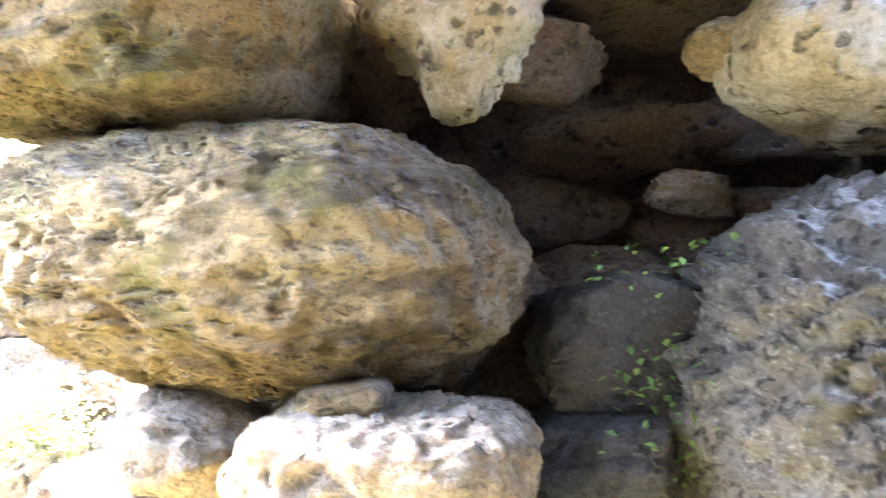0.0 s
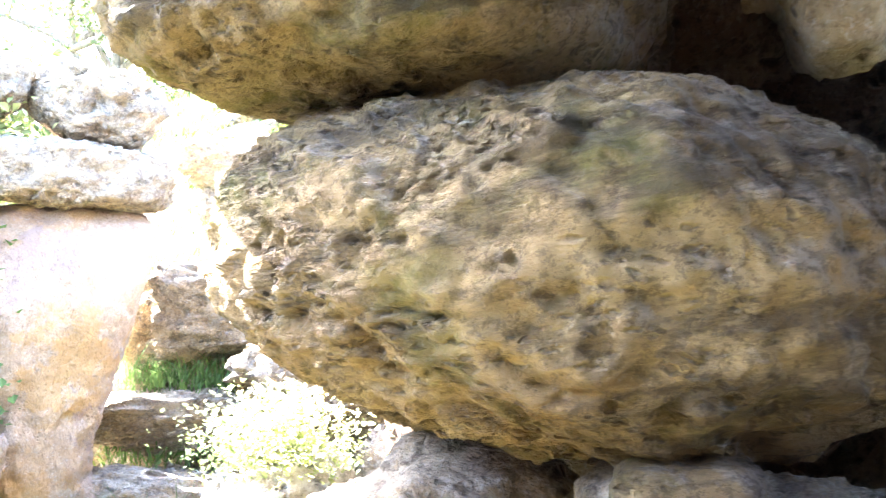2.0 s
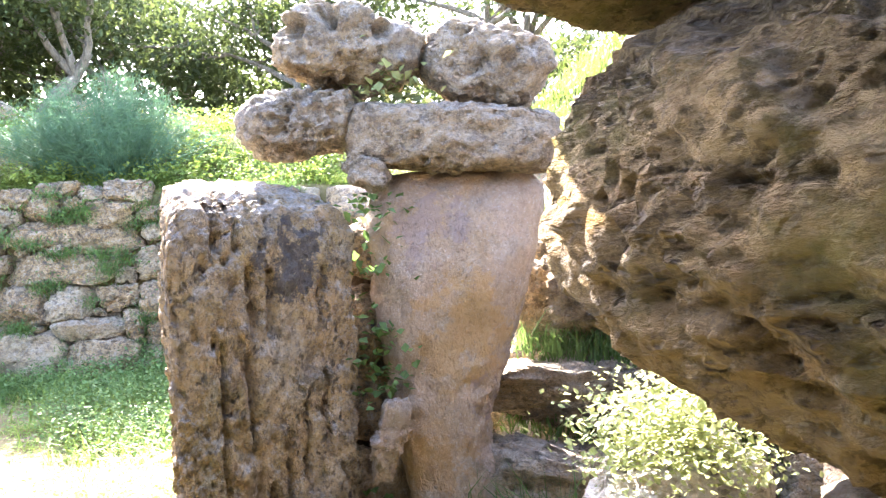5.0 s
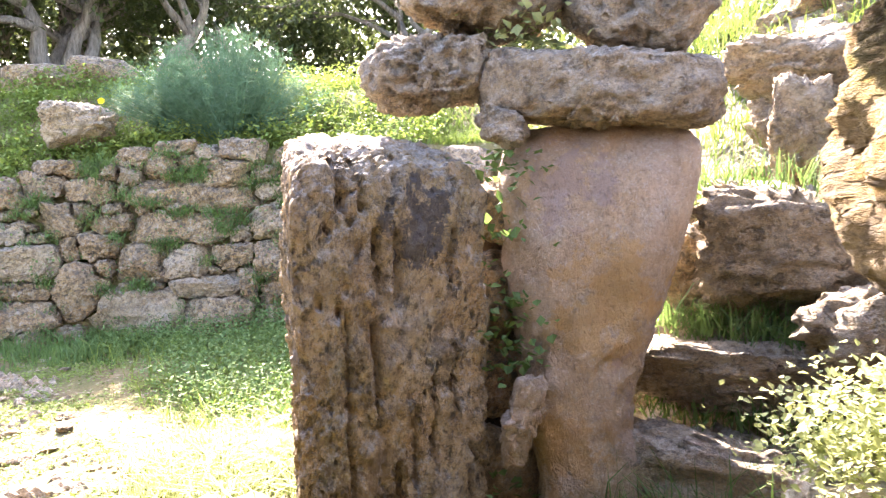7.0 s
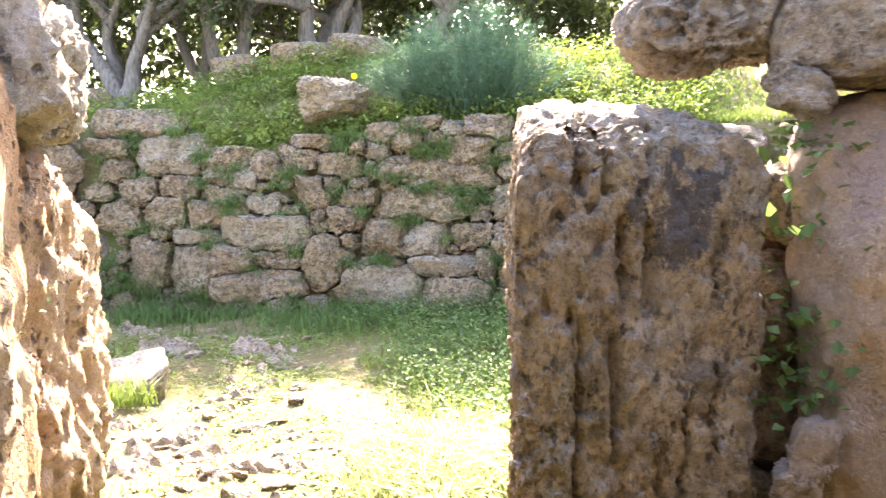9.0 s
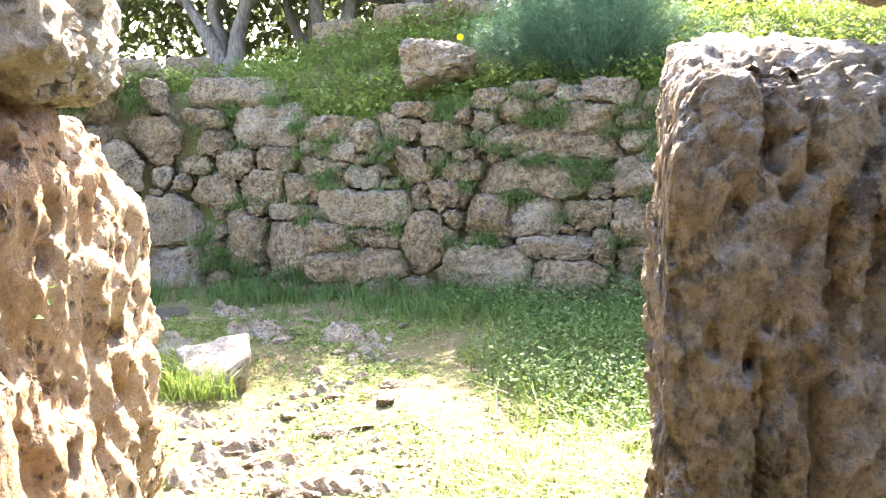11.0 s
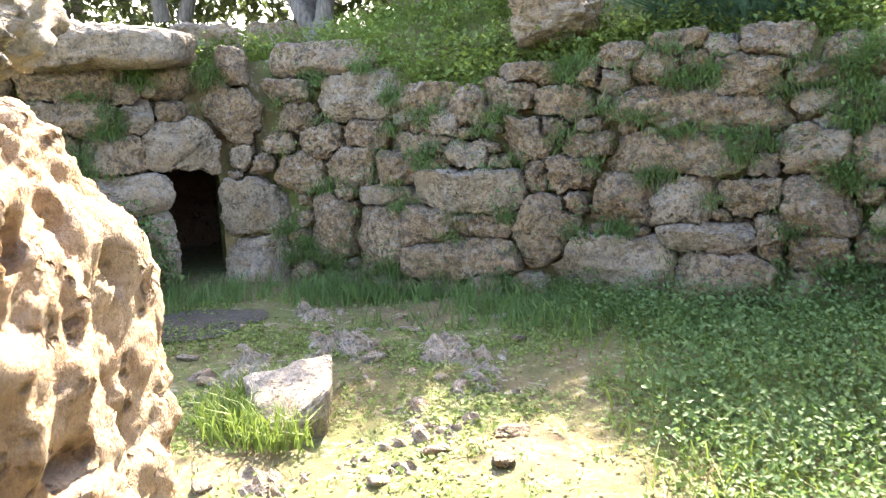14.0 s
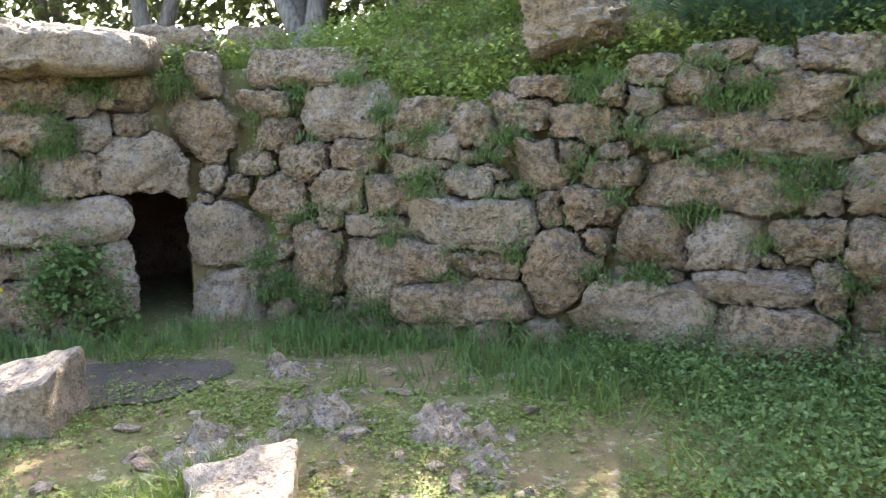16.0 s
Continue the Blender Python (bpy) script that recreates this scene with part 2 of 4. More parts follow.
def stone_mesh(name, outline, front, back, grid=12, boxy=3.5, rough=0.03, scale=2.0, fine=0.25, pits=0.0, pit_size=0.12, stretch=(1, 1, 1), seed=0, shape=None, turn=0, worn=0.0, riddled=0.3, facets=0, brim=(0.46, 0.2), small=(0.0, 0.05)):
    """A stone: an outline in its x-z plane, swelling to the front (-y) and to the back, roughened by fractal relief and solution pits.
    boxy: 2 is round, 8 is squared; stretch and turn: the bedding along which the relief runs."""
    chooser = random.Random(seed * 7 + 1)
    cuts = [(Vector((chooser.gauss(0, 1), chooser.gauss(0, 1), chooser.gauss(0, 1))).normalized(), chooser.uniform(0.34, 0.5)) for _ in range(facets)]
    shift, bed = Vector((seed * 3.7, seed * 1.9, seed * 5.3)), Matrix.Rotation(radians(turn), 3, "Y")

    def put(d):
        a, t, s = math.atan2(d.z, d.x), math.hypot(d.x, d.z), d.y
        size = (t ** boxy + abs(s) ** boxy) ** (1 / boxy)
        t, s, r = t / size, s / size, outline(a)
        p = Vector((r * t * math.cos(a), (front if s < 0 else back) * s, r * t * math.sin(a)))
        out = Vector((math.cos(a) * t, s, math.sin(a) * t)).normalized()
        for way, limit in cuts:
            p = p - way * max(0.0, p.dot(way) - limit) * 0.92
        if shape:
            p = shape(p)
        q = bed @ p
        q = Vector((q.x * stretch[0], q.y * stretch[1], q.z * stretch[2])) + shift
        lift = rough * (noise.fractal(q * scale, 0.9, 2.1, 3) + fine * noise.fractal(q * scale * 5, 0.7, 2.2, 4))
        if worn:
            lift -= worn * max(0.0, 0.13 - abs(noise.noise(q * scale * 1.7))) / 0.13 * max(0.0, 0.4 + noise.noise(q * 1.3))
        if pits:
            w = q + 0.5 * pit_size * noise.noise_vector(q / pit_size * 0.8)
            near = noise.voronoi(w / pit_size)[0]
            lift -= pits * max(0.0, min(1.0, (brim[0] - near[0]) / brim[1])) * max(0.0, min(1.0, riddled + 3.0 * noise.noise(q * 2.3)))
        if small[0]:
            w = q + 0.4 * small[1] * noise.noise_vector(q / small[1])
            lift -= small[0] * max(0.0, min(1.0, (0.4 - noise.voronoi(w / small[1])[0][0]) / 0.16)) * max(0.0, min(1.0, 0.4 + 3.0 * noise.noise(q * 3.1 + shift)))
        return p + out * lift

    index, verts, faces = {}, [], []

    def corner(c):
        if c not in index:
            index[c] = len(verts)
            verts.append(put(Vector([2 * math.sin((v / grid - 0.5) * 1.35) / math.sin(0.675) * 0.5 for v in c])))
        return index[c]

    for axis in range(3):
        for side in (0, grid):
            for i in range(grid):
                for j in range(grid):
                    ring = []
                    for u, v in ((i, j), (i + 1, j), (i + 1, j + 1), (i, j + 1)):
                        c = [u, v]
                        c.insert(axis, side)
                        ring.append(corner(tuple(c)))
                    faces.append(ring if (side > 0) != (axis == 1) else ring[::-1])
    return mesh_of(name, verts, faces, True)


def stone_thing(name, mesh, material, m, label, category="stone", group=""):
    ob = part(name, mesh, material)
    ob.matrix_world = m
    return tagged(ob, label, category, group)


def blades_mesh(name, roots, heights, width, lean, seed):
    """Grass: each blade is a bent, tapering strip."""
    roots = np.asarray(roots, float)
    n, r = len(roots), np.random.RandomState(seed)
    turn, tip = r.rand(n) * 6.283, r.rand(n) * 6.283
    side = np.stack([np.cos(turn), np.sin(turn), 0 * turn], 1) * (width * (0.6 + 0.8 * r.rand(n)))[:, None]
    away = np.stack([np.cos(tip), np.sin(tip), 0 * tip], 1) * (np.asarray(heights) * lean * r.rand(n))[:, None]
    up = np.stack([0 * tip, 0 * tip, np.asarray(heights)], 1)
    v = np.stack([roots - side, roots + side, roots + up * 0.6 + away * 0.4 + side * 0.7, roots + up * 0.6 + away * 0.4 - side * 0.7, roots + up + away * 1.3 - up * 0.12 * lean], 1).reshape(-1, 3)
    k = (np.arange(n) * 5)[:, None]
    quads, tris = k + np.array([[0, 1, 2, 3]]), k + np.array([[3, 2, 4]])
    return mesh_of(name, v.tolist(), quads.tolist() + tris.tolist())


def leaves_mesh(name, roots, sizes, flat, seed, slim=0.8):
    """Leaves: small pointed ovals folded along their middle, each at its own turn and tilt."""
    roots = np.asarray(roots, float)
    n, r = len(roots), np.random.RandomState(seed)
    turn, tilt = r.rand(n) * 6.283, (r.rand(n) - 0.5) * 2 * (1 - flat) * 1.5 + 0.25
    along = np.stack([np.cos(turn) * np.cos(tilt), np.sin(turn) * np.cos(tilt), np.sin(tilt)], 1)
    side = np.stack([-np.sin(turn), np.cos(turn), (r.rand(n) - 0.5) * 2 * (1 - flat)], 1)
    drop = np.cross(along, side)
    s = np.asarray(sizes)[:, None]
    a, b, c = along * s, side * s * 0.5 * slim, drop * s * 0.12
    v = np.stack([roots, roots + a * 0.45 + b + c, roots + a * 0.95, roots + a * 0.45 - b + c], 1).reshape(-1, 3)
    k = (np.arange(n) * 4)[:, None]
    faces = np.concatenate([k + np.array([[0, 1, 2]]), k + np.array([[0, 2, 3]])])
    return mesh_of(name, v.tolist(), faces.tolist())


def tube_mesh(name, lines, sides=7):
    """Tapered, bent limbs: each line is a list of (point, radius)."""
    verts, faces = [], []
    for line in lines:
        base = len(verts)
        for k, (p, r) in enumerate(line):
            ahead = Vector(line[min(k + 1, len(line) - 1)][0]) - Vector(line[max(k - 1, 0)][0])
            q = ahead.to_track_quat("Z", "Y")
            for j in range(sides):
                a = 2 * math.pi * j / sides
                verts.append(Vector(p) + q @ Vector((math.cos(a) * r, math.sin(a) * r, 0)))
        for k in range(len(line) - 1):
            for j in range(sides):
                i = (j + 1) % sides
                faces.append((base + k * sides + j, base + k * sides + i, base + (k + 1) * sides + i, base + (k + 1) * sides + j))
        faces.append(tuple(base + (len(line) - 1) * sides + j for j in range(sides)))
    return mesh_of(name, verts, faces, True)


# ---- the ground and the banks ----
WALL_CURVE = [(-8.3, -3.2), (-8.9, -1.8), (-9.25, -0.8), (-9.6, -0.1), (-9.6, 0.4), (-9.35, 0.95), (-8.85, 1.65), (-8.5, 2.5), (-7.98, 3.35), (-7.68, 3.95), (-7.1, 4.8), (-6.3, 5.5), (-5.3, 5.9), (-4.3, 5.7), (-3.5, 4.9)]
BATTER = 0.2


def spline(points, n=24):
    p = np.array(points, float)
    q = np.vstack([2 * p[0] - p[1], p, 2 * p[-1] - p[-2]])
    line = []
    for i in range(1, len(q) - 2):
        for k in range(n):
            t = k / n
            line.append(0.5 * (2 * q[i] + (q[i + 1] - q[i - 1]) * t + (2 * q[i - 1] - 5 * q[i] + 4 * q[i + 1] - q[i + 2]) * t * t + (3 * q[i] - q[i - 1] - 3 * q[i + 1] + q[i + 2]) * t ** 3))
    line.append(p[-1])
    return np.array(line)


COURSE_LINE = spline(WALL_CURVE)
ALONG = np.r_[0, np.cumsum(np.linalg.norm(np.diff(COURSE_LINE, axis=0), axis=1))]


def on_wall(s, z, proud=0.0):
    """The place on the curved west wall at s metres along it and z up, and the angle in which its face looks."""
    x, y = np.interp(s, ALONG, COURSE_LINE[:, 0]), np.interp(s, ALONG, COURSE_LINE[:, 1])
    dx = np.interp(s + 0.15, ALONG, COURSE_LINE[:, 0]) - np.interp(s - 0.15, ALONG, COURSE_LINE[:, 0])
    dy = np.interp(s + 0.15, ALONG, COURSE_LINE[:, 1]) - np.interp(s - 0.15, ALONG, COURSE_LINE[:, 1])
    d = math.hypot(dx, dy)
    nx, ny = -dy / d, dx / d
    back = BATTER * z - proud
    return Vector((x + nx * back, y + ny * back, z)), math.degrees(math.atan2(dy, dx)), Vector((nx, ny, 0))


def ground_height(x, y):
    h = 0.05 * noise.fractal(Vector((x * 0.7, y * 0.7, 3.0)), 1.0, 2.0, 3) + 0.02 * noise.noise(Vector((x * 5, y * 5, 1.0)))
    h += 0.12 * max(0.0, min(1.0, (y - 2.2) / 2.5)) * max(0.0, min(1.0, (-x - 4.5) / 2.0))
    return h * max(0.0, 1 - (math.hypot(x + 4, y - 1) / 25) ** 2)


def sheet(name, xs, ys, height, material, kind="structure", label="", category=""):
    nx = len(xs)
    verts = [(x, y, height(x, y)) for y in ys for x in xs]
    faces = [(j * nx + i, j * nx + i + 1, (j + 1) * nx + i + 1, (j + 1) * nx + i) for j in range(len(ys) - 1) for i in range(nx - 1)]
    ob = part(name, mesh_of(name, verts, faces, True), material)
    return tagged(ob, label, category, "", kind)


def spaced(near0, near1, step, far):
    inner = list(np.arange(near0, near1 + step, step))
    return [-far, -far / 4, near0 - 12, near0 - 4] + inner + [inner[-1] + 4, inner[-1] + 12, far / 4, far]


sheet("ground", spaced(-10.5, 2.5, 0.12, 900), spaced(-4.0, 5.5, 0.12, 900), ground_height, SOIL, label="trodden earth court floor with grass and embedded limestone", category="ground")


def crest(s):
    """Height of the west wall's top."""
    return float(np.interp(s, [0, 1.5, 2.4, 3.0, 3.5, 4.3, 4.75, 5.2, 5.7, 6.2, 7.0, 8.0, 9.5, 12], [1.6, 1.85, 1.86, 1.75, 1.86, 1.9, 1.62, 1.42, 1.5, 1.7, 1.78, 1.8, 1.8, 1.9]))


def bank_rise(d):
    return float(np.interp(d, [0, 0.3, 1.0, 2.0, 4.0, 9.0, 30.0, 80], [0, 0.12, 0.62, 0.85, 0.95, 1.2, 2.0, 3.0]))


def bank_point(s, d):
    p, _, n = on_wall(s, crest(s))
    q = p + n * (d + 0.12)
    level = crest(s) * max(0.0, 1 - d / 1.2) + 1.78 * min(1.0, d / 1.2)
    return Vector((q.x, q.y, level + bank_rise(d) * float(np.interp(s, [0, 3.6, 4.7], [0.15, 0.25, 1.0])) + 0.07 * noise.fractal(Vector((q.x * 1.3, q.y * 1.3, 7)), 1, 2, 3)))


def build_west_bank():
    ss, ds = np.linspace(0, ALONG[-1], 90), [0, 0.1, 0.2, 0.35, 0.5, 0.7, 0.9, 1.1, 1.4, 1.8, 2.4, 3.2, 4.5, 7, 12, 25, 60]
    verts = [bank_point(s, 0) - Vector((0, 0, 0.5)) for s in ss] + [bank_point(s, d) for d in ds for s in ss]
    n = len(ss)
    faces = [(j * n + i, j * n + i + 1, (j + 1) * n + i + 1, (j + 1) * n + i) for j in range(len(ds)) for i in range(n - 1)]
    tagged(part("bank_west", mesh_of("bank_west", verts, faces, True), BANK_SOIL), "grassy earth bank rising behind the rubble wall", "bank", "", "structure")


build_west_bank()


def north_slope(x, y):
    z = float(np.interp(y, [3.9, 4.05, 4.15, 4.5, 5.2, 6.5, 9.0, 40], [-0.2, 0.45, 0.95, 1.3, 2.2, 3.0, 3.3, 4.0]))
    return z + 0.1 * noise.fractal(Vector((x * 1.5, y * 1.5, 11)), 1, 2, 4)


sheet("bank_north", list(np.arange(-3.7, 4.1, 0.12)), list(np.arange(3.9, 6.6, 0.09)) + [7.5, 9, 14, 40], north_slope, RUBBLE, label="rubble and earth slope behind the standing stones", category="bank")

# ---- the west wall ----
DOOR_0, DOOR_1, DOOR_TOP = 2.98, 3.26, 0.97


def build_wall_core():
    """The earth and rubble core behind the face stones, with the small doorway through it."""
    verts, faces = [], []
    stations = sorted(list(np.linspace(0, ALONG[-1], 70)) + [DOOR_0 - 0.02, DOOR_1 + 0.1])
    levels = [-0.1, 0.3, 0.6, DOOR_TOP + 0.02, 1.2, 1.5, 2.0]
    for deep in (-0.16, -0.75):
        for z in levels:
            for s in stations:
                top = min(z, crest(s))
                p, _, _ = on_wall(s, max(top, 0) if z > 0 else z, deep)
                p.z = top
                verts.append(p)
    n, m = len(stations), len(levels)
    for layer in range(2):
        for j in range(m - 1):
            for i in range(n - 1):
                if stations[i] >= DOOR_0 - 0.03 and stations[i + 1] <= DOOR_1 + 0.11 and levels[j + 1] <= DOOR_TOP + 0.03:
                    if layer == 0:
                        continue
                    continue
                b = layer * n * m
                faces.append((b + j * n + i, b + j * n + i + 1, b + (j + 1) * n + i + 1, b + (j + 1) * n + i))
    for i in (0, n - 1):
        for j in range(m - 1):
            faces.append((j * n + i, (j + 1) * n + i, n * m + (j + 1) * n + i, n * m + j * n + i))
    return part("wall_west", mesh_of("wall_west", verts, faces), BANK_SOIL)


wall_west = tagged(build_wall_core(), "curved dry-stone wall of rough limestone with a low doorway", "wall", "", "structure")


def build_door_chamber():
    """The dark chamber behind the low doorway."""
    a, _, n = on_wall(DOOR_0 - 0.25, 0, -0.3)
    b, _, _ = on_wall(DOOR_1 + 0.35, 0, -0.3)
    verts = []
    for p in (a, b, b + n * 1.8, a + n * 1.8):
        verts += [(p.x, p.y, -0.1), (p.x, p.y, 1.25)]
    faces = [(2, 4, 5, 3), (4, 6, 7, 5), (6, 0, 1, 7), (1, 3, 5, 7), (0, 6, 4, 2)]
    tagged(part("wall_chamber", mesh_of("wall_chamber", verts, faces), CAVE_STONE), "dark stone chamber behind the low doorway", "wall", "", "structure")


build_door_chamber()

STONES = [stone_mesh("wall_stone", block_outline(1, 1, 3.6 + 0.9 * (k % 4)), 0.5, 0.5, 12, 4.5 + 0.8 * (k % 4), 0.07, 2.0, 0.8, 0.05, 0.16, seed=k + 1, facets=9) for k in range(16)]
for k, m in enumerate(STONES):
    m.materials.append(WALL_STONE if k % 5 else GREY_STONE)

WALL_COURSES = [
    ((2.07, -0.08, 0.44, 0.34), (2.58, -0.01, 0.36, 0.31), (3.08, -0.06, 0.29, 0.28), (4.51, -0.07, 0.41, 0.26), (5.72, 0.04, 0.19, 0.36), (6.65, 0.28, 0.88, 0.43), (7.4, 0.25, 0.61, 0.37), (7.89, 0.22, 0.31, 0.23)),
    ((2.1, 0.54, 0.63, 0.23), (2.15, 0.25, 0.57, 0.34), (2.84, 0.35, 0.24, 0.54), (4.29, 0.48, 0.38, 0.53), (4.75, 0.42, 0.57, 0.48), (5.44, 0.3, 0.95, 0.27), (6.15, 0.53, 0.4, 0.54), (7.31, 0.52, 0.61, 0.2), (7.68, 0.55, 0.16, 0.3), (7.96, 0.46, 0.33, 0.23)),
    ((3.96, 0.9, 0.52, 0.33), (4.37, 0.75, 0.17, 0.17), (4.74, 0.73, 0.52, 0.17), (5.19, 0.51, 0.45, 0.33), (5.65, 0.54, 0.43, 0.16), (6.35, 0.73, 0.16, 0.17), (6.7, 0.75, 0.42, 0.36), (7.11, 0.76, 0.4, 0.31), (7.56, 0.8, 0.34, 0.21), (7.94, 0.73, 0.38, 0.32)),
    ((2.09, 1.17, 0.32, 0.25), (2.54, 1.12, 0.49, 0.3), (3.51, 1.06, 0.23, 0.19), (3.67, 0.99, 0.21, 0.17), (3.75, 1.15, 0.3, 0.21), (4.39, 0.97, 0.51, 0.34), (4.86, 0.95, 0.47, 0.25), (5.56, 0.79, 0.96, 0.31), (6.07, 0.9, 0.17, 0.21), (6.3, 0.91, 0.33, 0.27), (6.98, 1.07, 0.91, 0.26)),
    ((2.2, 1.42, 0.66, 0.24), (2.74, 1.41, 0.28, 0.25), (3.5, 1.39, 0.45, 0.55), (4.16, 1.15, 0.37, 0.33), (4.48, 1.23, 0.41, 0.26), (4.98, 1.14, 0.5, 0.17), (5.27, 1.3, 0.22, 0.17), (5.99, 1.18, 0.33, 0.28), (6.17, 1.27, 0.19, 0.17), (6.92, 1.41, 0.72, 0.19), (7.49, 1.33, 0.51, 0.24), (7.9, 1.4, 0.32, 0.13)),
    ((2.25, 1.72, 0.72, 0.25), (2.68, 1.59, 0.23, 0.18), (3.81, 1.6, 0.46, 0.19), (3.91, 1.36, 0.4, 0.21), (4.4, 1.5, 0.65, 0.41), (5.54, 1.42, 0.26, 0.25), (5.84, 1.5, 0.4, 0.21), (6.24, 1.43, 0.42, 0.21), (6.4, 1.61, 0.15, 0.14), (6.56, 1.58, 0.2, 0.17), (7.51, 1.57, 0.45, 0.26), (7.87, 1.57, 0.34, 0.12)),
    ((3.51, 1.8, 0.22, 0.32), (3.99, 1.84, 0.91, 0.25), (6.27, 1.8, 0.35, 0.19), (6.59, 1.74, 0.31, 0.15), (6.86, 1.66, 0.33, 0.18), (7.14, 1.67, 0.23, 0.17), (7.02, 1.83, 0.29, 0.14), (7.31, 1.77, 0.2, 0.14), (7.67, 1.8, 0.36, 0.21), (5.03, 1.51, 0.41, 0.23)),
]
SEEDS = [(*stone, 0) for course in WALL_COURSES for stone in course]
SEEDS += [(6.43, 1.12, 0.35, 0.17, 0), (6.0, 1.68, 0.42, 0.2, 0), (7.9, 1.1, 0.35, 0.25, 0)]
# squared blocks round the low doorway
SEEDS += [(3.6, 0.1, 0.5, 0.52, 1), (3.6, 0.62, 0.54, 0.46, 1), (3.17, 1.16, 0.66, 0.4, 1), (2.42, 0.8, 1.05, 0.3, 1)]
# smaller stones between them
fill = random.Random(5)
for turn in range(9000):
    s, z = fill.uniform(0.1, 12.8), fill.uniform(-0.05, 1.85)
    w, h = ((0.34, 0.22), (0.24, 0.17), (0.18, 0.12), (0.13, 0.09))[min(3, turn // 2000)]
    if s < 1.75 or s > 8.15:
        w, h = w * 1.5, h * 1.5
    if z + h / 3 > crest(s) or (DOOR_0 - w / 2 < s < DOOR_1 + w / 2 and z - h / 2 < DOOR_TOP):
        continue
    if any(abs(s - a) < (w + c) * 0.45 and abs(z - b) < (h + e) * 0.45 for a, b, c, e, _ in SEEDS):
        continue
    SEEDS.append((s, z, w, h, 2))


def cell_outline(k, joint):
    """The room that one stone has among its neighbours: its radius by angle, or nothing where it has none."""
    s, z, w, h, sort = SEEDS[k]
    turn, reach = np.linspace(0, 2 * math.pi, 45)[:-1], np.linspace(0.01, 0.8, 80)
    ds, dz = np.outer(np.cos(turn), reach), np.outer(np.sin(turn), reach)
    span = lambda a, b, c, e: ((np.abs(ds + s - a) / (c / 2)) ** 4 + (np.abs(dz + z - b) / (e / 2)) ** 4) ** 0.25
    own = span(s, z, w, h)
    free = own < (1.25 if sort == 1 else 1.4)
    weight = 1.25 if sort == 2 else 1.0
    for q, (a, b, c, e, other) in enumerate(SEEDS):
        if q != k and abs(a - s) < (c + w) and abs(b - z) < (e + h):
            free &= own * weight < span(a, b, c, e) * (1.25 if other == 2 else 1.0)
    free &= ~((ds + s > DOOR_0) & (ds + s < DOOR_1) & (dz + z < DOOR_TOP))
    free &= dz + z < crest(s) + 0.12
    radius = np.where(free.all(1), 0.8, reach[np.argmin(free, axis=1)]) - joint
    radius = 0.12 * np.roll(radius, 1) + 0.76 * radius + 0.12 * np.roll(radius, -1)
    if radius.min() < 0.015 or radius.mean() < 0.04:
        return None
    return lambda a: float(np.interp(a % (2 * math.pi), np.r_[turn, 2 * math.pi], np.r_[radius, radius[0]]))


def chipped(seed, front, w, h):
    """Planes that break the face of a stone."""
    r = random.Random(seed)
    planes = [(Vector((r.gauss(0, 1.2) * front / w, -1, r.gauss(0.2, 1.1) * front / h)).normalized(), front * r.uniform(0.6, 0.95)) for _ in range(5)]

    def shape(p):
        for way, limit in planes:
            p = p - way * max(0.0, p.dot(way) - limit) * 0.9
        return p
    return shape


for k, (s, z, w, h, sort) in enumerate(SEEDS):
    outline = cell_outline(k, 0.009 + 0.006 * (k % 3))
    if outline is None:
        continue
    front = 0.07 + 0.35 * min(h, 0.3) * (0.6 + 0.4 * ((k * 29) % 10) / 10)
    m = stone_mesh("stone", outline, front, 0.22, (16 if w > 0.3 else 12) if sort < 2 else (10 if w > 0.2 else 7), 5.0, 0.026, 6.5, 1.0, 0.028, 0.06, seed=k + 1, shape=chipped(k, front, w, h), small=(0.01, 0.026) if sort < 2 else (0.0, 0.05))
    p, face, _ = on_wall(s, z, -0.05 + 0.012 * (k % 4) - (0.03 if sort == 2 else 0))
    part("stone", m, GREY_STONE if sort == 1 or (k * 7) % 5 == 0 else WALL_STONE, wall_west).matrix_world = pose(*p, 0, 0, face)


# ---- stones of the start chamber ----
boulder = stone_mesh("hanging_boulder", keyed_outline([(0, 0.80), (-12, 0.8), (-25, 0.68), (-50, 0.42), (-90, 0.33), (-125, 0.35), (-150, 0.45), (-168, 0.6), (180, 0.66), (165, 0.64), (148, 0.55), (120, 0.38), (90, 0.34), (60, 0.39), (30, 0.6), (15, 0.74)]),
                     0.62, 0.55, 72, 2.7, 0.03, 3.0, 0.75, 0.018, 0.05, (0.7, 1, 1.7), 3, None, -24, 0.025, small=(0.016, 0.03))
stone_thing("hanging_boulder", boulder, BOULDER_STONE, pose(-0.57, 2.3, 1.53, 0, 0, -14), "huge ochre limestone boulder with algae, wedged on smaller stones", "boulder")

slab = stone_mesh("capping_slab", keyed_outline([(0, 0.72), (-20, 0.68), (-50, 0.33), (-90, 0.25), (-140, 0.34), (-165, 0.47), (180, 0.53), (160, 0.52), (120, 0.36), (90, 0.3), (50, 0.38), (20, 0.7)]), 0.6, 0.6, 50, 3.2, 0.03, 3.0, 0.6, 0.03, 0.08, (1, 1, 1.5), 8)
stone_thing("capping_slab", slab, BOULDER_STONE, pose(-0.98, 2.35, 2.13, 0, -3, -12), "ochre limestone slab with pitted underside, resting on the boulder", "slab")

